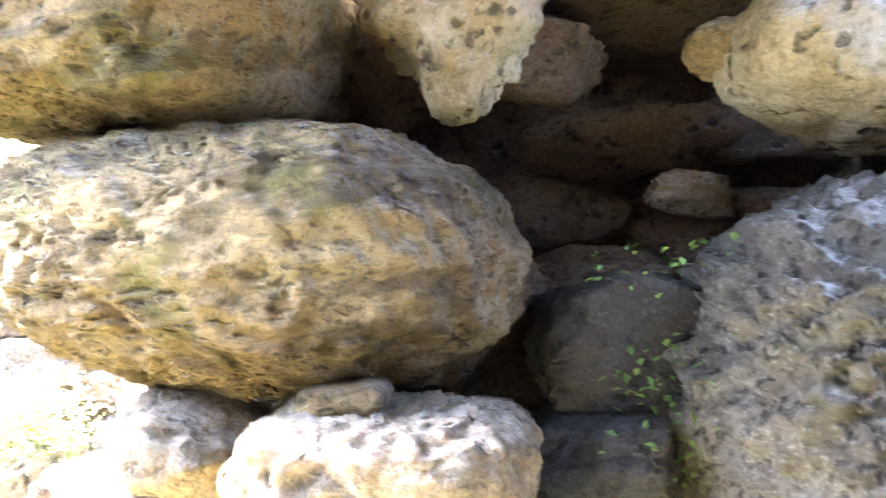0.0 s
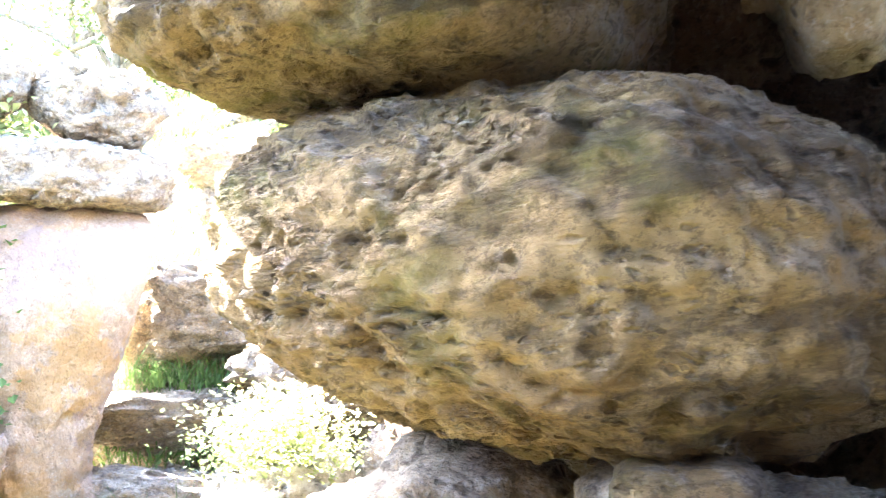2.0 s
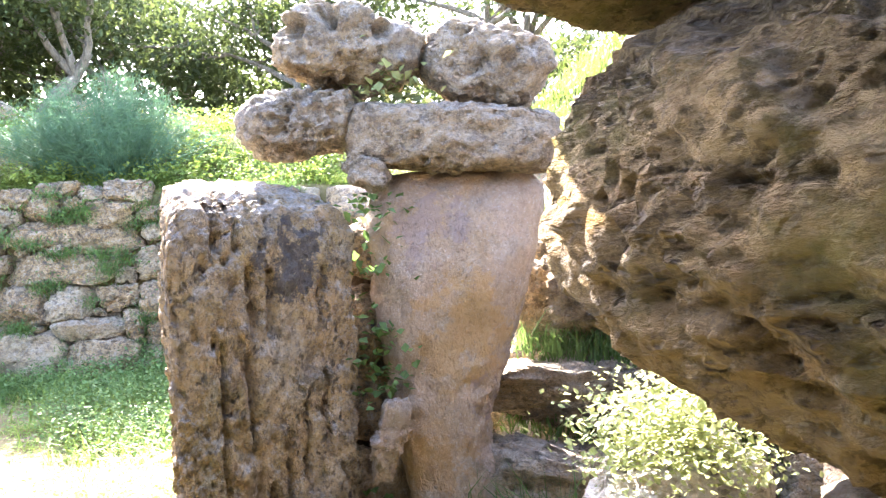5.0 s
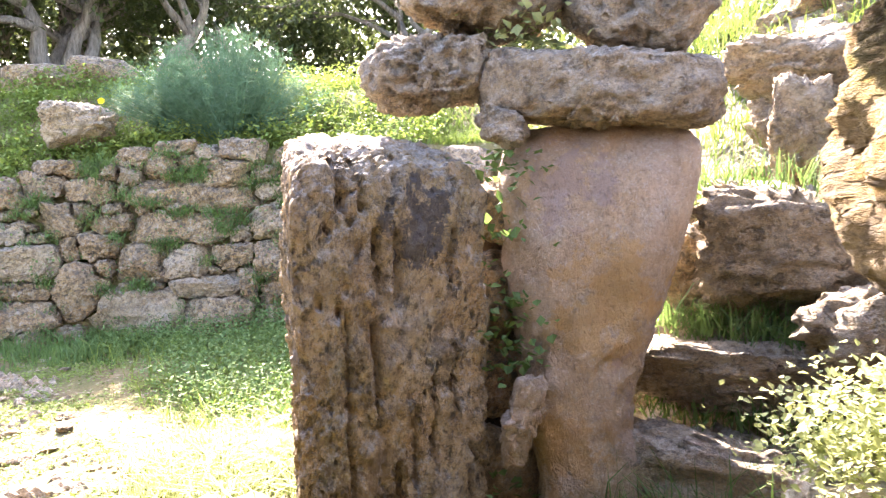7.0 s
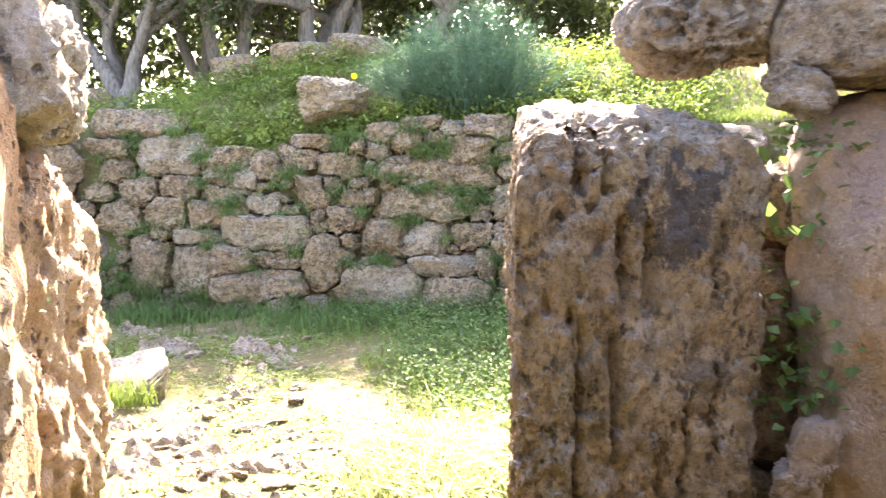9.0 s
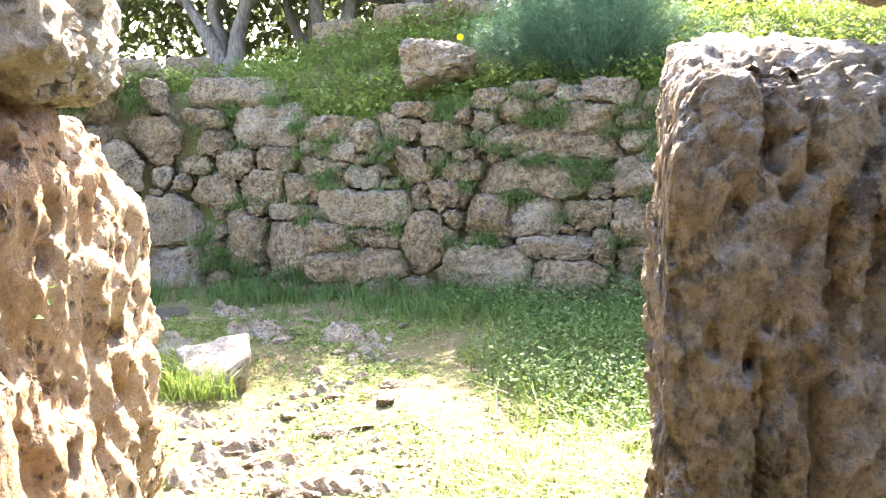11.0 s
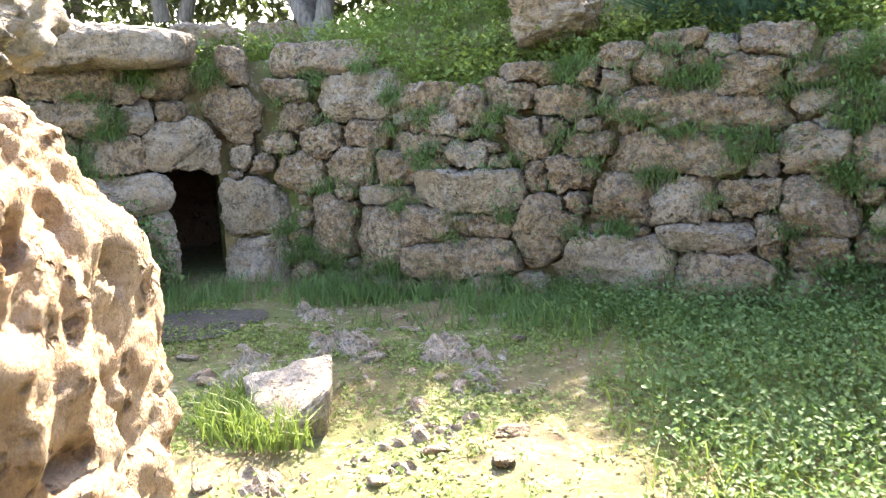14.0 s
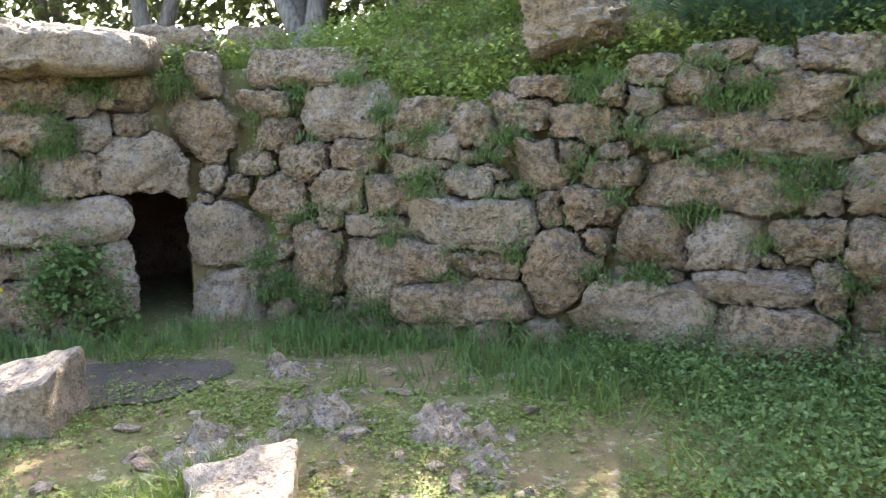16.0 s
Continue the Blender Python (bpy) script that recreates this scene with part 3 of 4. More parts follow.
white = stone_mesh("hanging_stone", keyed_outline([(0, 0.26), (-40, 0.26), (-75, 0.34), (-110, 0.2), (180, 0.24), (120, 0.3), (60, 0.34)]), 0.3, 0.3, 26, 2.8, 0.06, 3, 0.5, 0.03, 0.1, seed=12)
stone_thing("hanging_stone", white, WHITE_STONE, pose(0.0, 2.25, 2.24, 0, 10, 0), "white-topped limestone stone hanging at the chamber's edge", "stone")

low = stone_mesh("footing_slab", block_outline(0.62, 0.3, 5), 0.28, 0.3, 34, 5, 0.03, 4, 0.7, 0.02, 0.08, seed=15)
stone_thing("footing_slab", low, GREY_STONE, pose(-0.12, 1.78, 1.06, 0, 2, -6), "squared pale limestone slab under the great boulder", "slab")
small = stone_mesh("wedge_stone", block_outline(0.22, 0.075, 3), 0.08, 0.12, 14, 3.5, 0.015, 6, 0.5, seed=17)
stone_thing("wedge_stone", small, BOULDER_STONE, pose(-0.22, 1.76, 1.235, 0, -6, 0), "small ochre wedge stone between slab and boulder", "stone")

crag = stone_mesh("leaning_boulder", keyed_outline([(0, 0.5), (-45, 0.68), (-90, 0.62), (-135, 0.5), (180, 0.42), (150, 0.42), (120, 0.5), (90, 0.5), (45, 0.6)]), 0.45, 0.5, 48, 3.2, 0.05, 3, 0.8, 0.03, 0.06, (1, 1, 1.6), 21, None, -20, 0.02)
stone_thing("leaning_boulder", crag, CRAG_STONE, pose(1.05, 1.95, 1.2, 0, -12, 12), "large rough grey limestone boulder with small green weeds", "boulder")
pale = stone_mesh("pale_boulder", block_outline(0.75, 0.34, 2.6), 0.3, 0.35, 26, 2.8, 0.04, 3, 0.5, 0.02, 0.1, seed=23)
stone_thing("pale_boulder", pale, WHITE_STONE, pose(1.12, 2.1, 2.02, 0, 14, 0), "smooth pale boulder lit by the sky", "boulder")
knob = stone_mesh("round_stone", block_outline(0.2, 0.14, 2.3), 0.1, 0.12, 14, 2.5, 0.02, 5, 0.5, seed=24)
for k, (x, y, z, scale) in enumerate([(0.78, 2.25, 2.12, 1.0), (1.0, 2.25, 2.22, 0.9)]):
    stone_thing("round_stone", knob, GREY_STONE, pose(x, y, z, 0, -20 * k, 30 * k) @ Matrix.Scale(scale, 4), "small round limestone stone wedged under the roof", "stone", "wedged stones")


def chamber_stone(k, x, y, z, w, d, h, material, label):
    ob = part("cave_stone", STONES[(k * 3) % 14].copy(), material)
    ob.data.materials.clear()
    ob.data.materials.append(material)
    ob.matrix_world = pose(x, y, z, 0, (k * 29) % 13 - 6, (k * 47) % 40 - 20) @ Matrix.Diagonal((w, d, h, 1))
    tagged(ob, label, "stone", "chamber stones")


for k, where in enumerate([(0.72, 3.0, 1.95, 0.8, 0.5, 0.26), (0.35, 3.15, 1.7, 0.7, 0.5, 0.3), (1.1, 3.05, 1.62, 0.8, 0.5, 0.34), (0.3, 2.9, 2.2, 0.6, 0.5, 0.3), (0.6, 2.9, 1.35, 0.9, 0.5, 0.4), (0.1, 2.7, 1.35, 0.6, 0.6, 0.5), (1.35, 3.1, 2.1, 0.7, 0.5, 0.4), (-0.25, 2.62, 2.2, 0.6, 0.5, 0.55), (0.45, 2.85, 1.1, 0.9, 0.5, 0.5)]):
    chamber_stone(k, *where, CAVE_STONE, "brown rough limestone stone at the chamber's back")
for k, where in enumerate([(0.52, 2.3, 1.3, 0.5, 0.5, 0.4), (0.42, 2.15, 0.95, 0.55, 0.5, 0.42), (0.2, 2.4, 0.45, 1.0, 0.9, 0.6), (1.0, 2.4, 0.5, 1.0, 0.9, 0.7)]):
    chamber_stone(k + 3, *where, SHADE_STONE, "stone low in the chamber with shade put into its dark colour")
chamber_stone(4, 0.85, 2.75, 1.75, 0.36, 0.2, 0.15, WHITE_STONE, "small pale stone inside the dark chamber")
for k, where in enumerate([(-0.5, 2.6, 0.85, 0.9, 0.7, 0.6), (-0.6, 2.3, 0.35, 0.9, 0.9, 0.6), (-0.62, 1.98, 1.08, 0.34, 0.4, 0.26), (-0.15, 1.85, 0.78, 0.7, 0.4, 0.4)]):
    chamber_stone(k + 5, *where, GREY_STONE, "rough grey stone carrying the great boulder")
for k, where in enumerate([(-1.08, 2.62, 0.76, 0.36, 0.5, 0.3), (-0.85, 2.25, 0.84, 0.4, 0.4, 0.3)]):
    chamber_stone(k + 9, *where, CAVE_STONE, "brown rough stone under the great boulder's end")
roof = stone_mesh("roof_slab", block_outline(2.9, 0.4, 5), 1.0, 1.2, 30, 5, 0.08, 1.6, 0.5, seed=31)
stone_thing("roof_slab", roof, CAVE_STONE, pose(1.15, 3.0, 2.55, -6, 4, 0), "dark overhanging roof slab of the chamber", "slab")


def masonry(name, x0, y0, x1, y1, top, seed, label):
    """A plain rough stone wall that closes the place out of view."""
    length, turn = math.hypot(x1 - x0, y1 - y0), math.degrees(math.atan2(y1 - y0, x1 - x0))
    m = stone_mesh(name, block_outline(length, top + 0.2, 12), 0.3, 0.3, 26, 8, 0.12, 1.6, 0.5, seed=seed)
    ob = part(name, m, CAVE_STONE)
    ob.matrix_world = pose((x0 + x1) / 2, (y0 + y1) / 2, top / 2 - 0.1, 0, 0, turn)
    return tagged(ob, label, "wall", "", "structure")


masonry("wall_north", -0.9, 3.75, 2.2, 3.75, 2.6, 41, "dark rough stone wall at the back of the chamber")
# Added behind the boulder to stop sun leaking into the chamber.
masonry("wall_northwest", -1.25, 3.75, -0.25, 2.95, 2.7, 45, "rough stone wall added behind the great boulder to block sun")
# Both closing walls are added, tall enough to darken the chamber.
masonry("wall_east", 2.1, 3.8, 2.0, -1.6, 2.6, 42, "plain rough limestone wall added to close and darken the chamber")
masonry("wall_south", 2.0, -1.5, -1.3, -1.0, 2.6, 43, "plain rough limestone wall added to close and darken the chamber")
# Unseen wall, added tall to keep southwest sky light off the boulder.
masonry("wall_southwest", -1.3, -1.0, -3.15, -0.1, 2.7, 44, "unseen rough wall added to block the southwest sky")
# Unseen slab added overhead so the boulder is lit mainly from the left.
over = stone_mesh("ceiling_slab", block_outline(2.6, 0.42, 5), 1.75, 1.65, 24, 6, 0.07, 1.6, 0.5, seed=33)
stone_thing("ceiling_slab", over, CAVE_STONE, pose(0.05, 0.65, 2.7, 0, 0, 0), "unseen limestone slab added overhead to keep sky light out", "slab")

# ---- standing stones of the doorway ----


GROOVES = [(-0.01, 0.33, 0.60, 0.024), (0.18, 0.36, 0.60, 0.016), (-0.08, 0.33, 0.62, 0.02), (-0.11, 0.1, 0.3, 0.022), (0.185, -0.12, 0.18, 0.02), (-0.1, -0.1, 0.22, 0.018), (-0.2, 0.66, 0.88, 0.018),
           (-0.13, 0.66, 0.86, 0.02), (0.12, -0.3, 0.1, 0.015), (-0.2, -0.3, 0.35, 0.015), (0.04, -0.35, -0.02, 0.018), (-0.04, -0.6, -0.2, 0.02), (0.25, -0.5, -0.2, 0.016)]


def pillar_shape(p):
    """The upright's sloping top, and the grooves that rain has cut down its face."""
    y = p.y
    if y < -0.1:
        for x0, z0, z1, w in GROOVES:
            x = 1.14 * x0 + 0.02 * noise.noise(Vector((p.z * 6, x0 * 40, 1))) + 0.008 * noise.noise(Vector((p.z * 21, x0 * 40, 5)))
            wide = 0.6 * w * (0.8 + 0.6 * noise.noise(Vector((p.z * 9, x0 * 30, 9))))
            if z0 < p.z < z1 and abs(p.x - x) < 1.6 * wide:
                y += 0.13 * min(1.0, (1.6 - abs(p.x - x) / wide)) * min(1.0, 6 * (p.z - z0) / (z1 - z0), 6 * (z1 - p.z) / (z1 - z0))
    side = 1 - 1.25 * max(0.0, p.y + 0.16) if p.x < 0 else 1 - 0.3 * max(0.0, p.y + 0.16)
    return Vector((p.x * side * (1 + 0.05 * p.z), y, p.z + (0.30 * (p.y + 0.2) if p.z > 0 else 0) - (0.05 * abs(p.x) if p.z > 0.5 else 0)))


grooved = stone_mesh("standing_stone", block_outline(0.80, 1.62, 11), 0.2, 0.3, 112, 9, 0.024, 3.6, 1.0, 0.05, 0.07, (1.15, 1.0, 0.75), 51, pillar_shape, 0, 0.008, 0.25, 0, (0.36, 0.16), (0.016, 0.03))
stone_thing("standing_stone", grooved, PILLAR_STONE, pose(-3.16, 2.455, 0.76, 0, 0, 95), "weathered upright limestone slab with deep vertical grooves", "standing stone", "standing stones")


def waisted(p):
    z = p.z + 0.85
    half = float(np.interp(z, [0.0, 0.3, 0.5, 0.68, 0.8, 0.92, 1.2, 1.46, 1.62, 1.75], [0.24, 0.21, 0.2, 0.2, 0.225, 0.26, 0.325, 0.375, 0.385, 0.36])) / 0.39
    side = float(np.interp(z, [0.2, 0.3, 0.55, 0.67, 0.92, 1.2, 1.46, 1.64], [-0.02, -0.03, -0.085, -0.09, -0.065, -0.045, -0.015, 0.0]))
    return Vector((p.x * half + side, p.y * (0.75 + 0.25 * half), p.z))


bulbous = stone_mesh("waisted_stone", block_outline(0.8, 1.72, 8), 0.26, 0.28, 60, 3.5, 0.03, 2.8, 0.5, seed=55, shape=waisted, worn=0.012, small=(0.004, 0.03))
stone_thing("waisted_stone", bulbous, SMOOTH_STONE, pose(-2.92, 3.36, 0.85, 0, 0, 48), "smooth upright limestone stone, broad at the top and narrow below", "standing stone", "standing stones")
lintel = stone_mesh("lintel_stone", block_outline(0.88, 0.27, 6), 0.26, 0.26, 40, 6, 0.025, 4, 0.8, 0.03, 0.06, seed=58, worn=0.015)
stone_thing("lintel_stone", lintel, GREY_STONE, pose(-2.9, 3.34, 1.845, 0, 4, 46), "pitted squared limestone lintel lying on the waisted stone", "lintel")
lump = stone_mesh("capping_stone", block_outline(0.52, 0.27, 2.8), 0.2, 0.22, 32, 3, 0.035, 5, 0.8, 0.04, 0.06, seed=60)
stone_thing("capping_stone", lump, GREY_STONE, pose(-3.3, 2.83, 1.93, 0, -3, 50), "rounded pitted limestone stone on the standing stones", "stone")
comb = stone_mesh("honeycombed_stone", block_outline(0.6, 0.34, 2.6), 0.22, 0.25, 44, 2.8, 0.06, 4, 0.4, 0.14, 0.12, seed=63, riddled=0.7)
stone_thing("honeycombed_stone", comb, GREY_STONE, pose(-3.2, 3.0, 2.24, 0, 8, 50), "eroded limestone stone full of holes on top of the others", "stone")
comb2 = stone_mesh("ledge_stone", block_outline(0.55, 0.34, 3), 0.22, 0.25, 34, 3.5, 0.045, 4, 0.5, 0.06, 0.09, seed=64, riddled=0.5)
stone_thing("ledge_stone", comb2, GREY_STONE, pose(-2.86, 3.5, 2.16, 0, 14, 46), "rough limestone stone above the lintel", "stone")
prop = stone_mesh("prop_stone", block_outline(0.16, 0.1, 2.6), 0.08, 0.1, 18, 4, 0.05, 4, 0.6, seed=66)
stone_thing("prop_stone", prop, GREY_STONE, pose(-3.02, 2.95, 1.72, 0, 25, 50), "small stone wedged under the lintel", "stone")
chip = stone_mesh("upright_chip", block_outline(0.1, 0.34, 9), 0.05, 0.06, 20, 9, 0.04, 7, 0.7, seed=67, shape=lambda p: Vector((p.x * (1 + 0.9 * p.z) + 0.02 * math.sin(9 * p.z), p.y, p.z + 0.25 * p.x)))
stone_thing("upright_chip", chip, SMOOTH_STONE, pose(-2.9, 2.93, 0.62, 0, 4, 60), "small upright stone chip in the gap", "stone")
for k, (z, w, h) in enumerate([(0.3, 0.36, 0.5), (0.72, 0.32, 0.34), (1.05, 0.34, 0.34), (1.38, 0.3, 0.3)]):
    ob = part("gap_stone", STONES[(k * 3) % 14], WALL_STONE)
    ob.matrix_world = pose(-3.2, 3.06, z, 0, 0, 70 + 20 * k) @ Matrix.Diagonal((w, 0.2, h, 1))
    tagged(ob, "small rough stone packed between the standing stones", "stone", "gap stones")

# Dark slab added to stand for the shade in the gap.
gap_shade = stone_mesh("backing_stone", block_outline(0.6, 1.5, 7), 0.15, 0.2, 16, 5, 0.03, 3, 0.6, seed=69)
stone_thing("backing_stone", gap_shade, CAVE_STONE, pose(-3.45, 3.12, 0.72, 0, 0, 62), "dark slab added behind the gap to stand for its shade", "stone")


def rugged(p):
    z = p.z + 0.8
    reach = float(np.interp(z, [0, 0.4, 0.8, 1.1, 1.35, 1.6], [1.0, 1.04, 1.0, 0.85, 0.66, 0.48]))
    return Vector((p.x * reach if p.x > 0 else p.x, p.y * (1.2 - 0.25 * z / 1.6), p.z))


eroded = stone_mesh("eroded_standing_stone", block_outline(1.5, 1.62, 6), 0.28, 0.3, 112, 5, 0.085, 2.3, 0.35, 0.11, 0.16, (1, 1, 0.85), 71, rugged, 0, 0.0, 0.3, 0, (0.33, 0.1), (0.02, 0.05))
stone_thing("eroded_standing_stone", eroded, HONEYCOMB_STONE, pose(-4.25, 0.56, 0.78, 0, 0, 180), "honeycombed orange limestone upright riddled with deep holes", "standing stone", "standing stones")
cap = stone_mesh("overhanging_cap", block_outline(1.0, 0.44, 4), 0.32, 0.32, 44, 4.5, 0.04, 4, 0.8, 0.03, 0.07, seed=74, worn=0.02)
stone_thing("overhanging_cap", cap, WHITE_STONE, pose(-3.95, 0.62, 1.8, 0, 3, 180), "pale pitted limestone cap stone on the eroded upright", "stone")
neighbour = stone_mesh("pale_upright", block_outline(0.5, 1.95, 7), 0.25, 0.25, 34, 5, 0.03, 3, 0.7, 0.03, 0.1, seed=77)
stone_thing("pale_upright", neighbour, HONEYCOMB_STONE, pose(-3.3, 0.6, 0.95, 0, 0, 180), "pale upright limestone slab beside the eroded stone", "standing stone", "standing stones")

# ---- stones in the court ----
def broken_block(name, top, drop, splay, seed):
    """An angular block: four corners of its upper face, dropped and splayed to the lower one, with chipped edges."""
    c = Vector((sum(p[0] for p in top) / 4, sum(p[1] for p in top) / 4, 0))
    upper = [Vector(p) for p in top]
    lower = [Vector((c.x + (p.x - c.x) * splay, c.y + (p.y - c.y) * splay, p.z - drop)) for p in upper]
    n, index, verts, faces = 14, {}, [], []
    middle = sum(upper + lower, Vector()) / 8

    def corner(i, j, k):
        if (i, j, k) not in index:
            u, v, w = i / n, j / n, k / n
            a = upper[0].lerp(upper[1], u).lerp(upper[3].lerp(upper[2], u), v)
            b = lower[0].lerp(lower[1], u).lerp(lower[3].lerp(lower[2], u), v)
            p = a.lerp(b, w)
            edge = sum(1 for t in (u, v, w) if t in (0.0, 1.0)) - 1
            out = (p - middle).normalized()
            lift = 0.02 * noise.fractal(p * 7 + Vector((seed, 0, 0)), 0.9, 2.1, 4) - 0.008 * edge - 0.03 * max(0.0, noise.noise(p * 9)) * edge
            index[(i, j, k)] = len(verts)
            verts.append(p + out * lift)
        return index[(i, j, k)]

    for axis in range(3):
        for side in (0, n):
            for i in range(n):
                for j in range(n):
                    ring = []
                    for u, v in ((i, j), (i + 1, j), (i + 1, j + 1), (i, j + 1)):
                        at = [u, v]
                        at.insert(axis, side)
                        ring.append(corner(*at))
                    faces.append(ring if (side > 0) != (axis == 1) else ring[::-1])
    return mesh_of(name, verts, faces)


tilted = broken_block("tilted_slab", ((-6.72, 0.6, 0.17), (-6.95, 1.04, 0.21), (-6.42, 1.08, 0.2), (-6.3, 0.84, 0.01)), 0.32, 0.85, 3)
stone_thing("tilted_slab", tilted, GREY_STONE, Matrix(), "pale broken slab tilted out of the grass", "stone")
fallen = broken_block("fallen_block", ((-7.5, -0.85, 0.16), (-8.0, -0.72, 0.22), (-7.88, -0.22, 0.36), (-7.45, -0.25, 0.28)), 0.5, 1.05, 8)
stone_thing("fallen_block", fallen, GREY_STONE, Matrix(), "grey fallen limestone block beside the doorway", "stone")
sunk = broken_block("sunken_slab", ((-4.75, 2.3, 0.07), (-5.15, 2.4, 0.06), (-5.1, 2.85, 0.08), (-4.7, 2.8, 0.09)), 0.2, 1.0, 12)
stone_thing("sunken_slab", sunk, WHITE_STONE, Matrix(), "flat pale limestone slab sunk in the sunny grass", "stone")


def outcrop(x0, y0, rx, ry, high, seed):
    """Living rock that breaks through the turf: a low, jagged, pitted swell."""
    nx, ny = int(rx * 90), int(ry * 90)
    verts, faces = [], []
    for j in range(ny + 1):
        for i in range(nx + 1):
            u, v = 2 * i / nx - 1, 2 * j / ny - 1
            x, y = x0 + rx * u, y0 + ry * v
            q = Vector((x, y, seed))
            z = high * (1.3 * noise.noise(q * 4.2) + 0.9 * noise.fractal(q * 11, 0.7, 2.1, 4) - 0.9 * (u * u + v * v) + 0.12)
            hole = max(0.0, min(1.0, (0.36 - noise.voronoi(q * 17)[0][0]) / 0.2))
            z -= 0.02 * hole
            verts.append((x + 0.012 * noise.noise(q * 30), y + 0.012 * noise.noise(q * 27), ground_height(x, y) + max(-0.06, z)))
    n = nx + 1
    faces = [(j * n + i, j * n + i + 1, (j + 1) * n + i + 1, (j + 1) * n + i) for j in range(ny) for i in range(nx)]
    ob = part("rock_outcrop", mesh_of("rock_outcrop", verts, faces), GREY_STONE)
    tagged(ob, "pale jagged bedrock breaking through the turf", "rock", "rock outcrops")


for k, (x, y, rx, ry, high) in enumerate([(-5.5, 1.15, 0.75, 0.55, 0.07), (-6.4, 1.5, 0.4, 0.35, 0.07), (-7.2, 0.45, 0.4, 0.3, 0.09), (-7.75, 1.1, 0.35, 0.4, 0.1), (-8.4, 0.65, 0.35, 0.4, 0.1), (-7.45, 1.75, 0.35, 0.3, 0.07), (-5.0, 1.55, 0.5, 0.4, 0.05), (-7.5, 0.9, 0.4, 0.25, 0.09), (-6.9, 1.9, 0.3, 0.3, 0.06)]):
    outcrop(x, y, rx, ry, high, 3.0 + 7 * k)


def wall_distance(x, y):
    return float(np.min(np.hypot(COURSE_LINE[:, 0] - x, COURSE_LINE[:, 1] - y)))


r = random.Random(90)
for k in range(150):
    x = r.uniform(-8.4, -4.3)
    y = 1.0 + 0.14 * (x + 6) + r.gauss(0, 0.75)
    size = 0.03 + 0.08 * r.random() ** 2.5
    if math.hypot(x + 6.6, y - 0.93) < 0.4 or x > -5.1 and y < 0.95 or wall_distance(x, y) < 0.3:
        continue
    ob = part("ground_stone", STONES[r.randrange(14)], GREY_STONE)
    ob.matrix_world = pose(x, y, ground_height(x, y) + size * 0.05, r.uniform(-15, 15), r.uniform(-15, 15), r.uniform(0, 360)) @ Matrix.Diagonal((size * r.uniform(1, 1.8), size, size * r.uniform(0.35, 0.8), 1))
    tagged(ob, "pale jagged limestone fragment half buried in the ground", "stone", "ground stones")
ledge = stone_mesh("plant_ledge", block_outline(0.5, 0.75, 4), 0.22, 0.25, 26, 4, 0.05, 3, 0.7, 0.02, 0.09, seed=87)
stone_thing("plant_ledge", ledge, WHITE_STONE, pose(-1.5, 2.8, 0.5, 0, 6, 30), "sunlit pale stone with a leafy plant on top", "stone")

rim, centre = [], (-8.25, -0.12)
for k in range(48):
    d = 0.5 + 0.16 * noise.noise(Vector((math.cos(k * 0.1309) * 1.3, math.sin(k * 0.1309) * 1.3, 8)))
    rim.append((centre[0] + 0.8 * d * math.cos(k * 0.1309) * 1.2, centre[1] + d * math.sin(k * 0.1309) * 1.1))
mud_verts = [(centre[0] + (x - centre[0]) * f, centre[1] + (y - centre[1]) * f) for f in (0.2, 0.4, 0.6, 0.8, 1.0) for x, y in rim]
mud_verts = [(x, y, ground_height(x, y) + 0.012) for x, y in mud_verts]
mud_faces = [(q * 48 + k, (q + 1) * 48 + k, (q + 1) * 48 + (k + 1) % 48, q * 48 + (k + 1) % 48) for q in range(4) for k in range(48)] + [tuple(range(48))]
tagged(part("mud_patch", mesh_of("mud_patch", mud_verts, mud_faces, True), MUD), "dark damp mud in front of the low doorway", "ground", "", "structure")

# top of the west bank
ROUGH = [stone_mesh("rough_block", block_outline(1, 1, 6 + k), 0.5, 0.5, 22, 8, 0.09, 2.6, 0.9, 0.05, 0.14, seed=300 + k, facets=5, small=(0.03, 0.06)) for k in range(4)]
for m in ROUGH:
    m.materials.append(GREY_STONE)
longslab = stone_mesh("long_slab", block_outline(1.75, 0.34, 4), 0.35, 0.35, 30, 4, 0.05, 2.5, 0.6, 0.02, 0.1, seed=85)
stone_thing("long_slab", longslab, GREY_STONE, pose(-9.45, -1.1, 1.98, 0, 2, 110), "long grey limestone slab lying along the wall top", "slab")
for x, y, z, w, h, turn, k in ((-9.1, 2.62, 2.08, 0.56, 0.44, 60, 1), (-10.5, -0.3, 2.05, 0.65, 0.32, 90, 6)):
    ob = part("bank_stone", ROUGH[k % 4], GREY_STONE)
    ob.matrix_world = pose(x, y, z, 0, 0, turn) @ Matrix.Diagonal((w, 0.5, h, 1))
    tagged(ob, "pale pitted limestone block on the grassy bank", "stone", "bank stones")
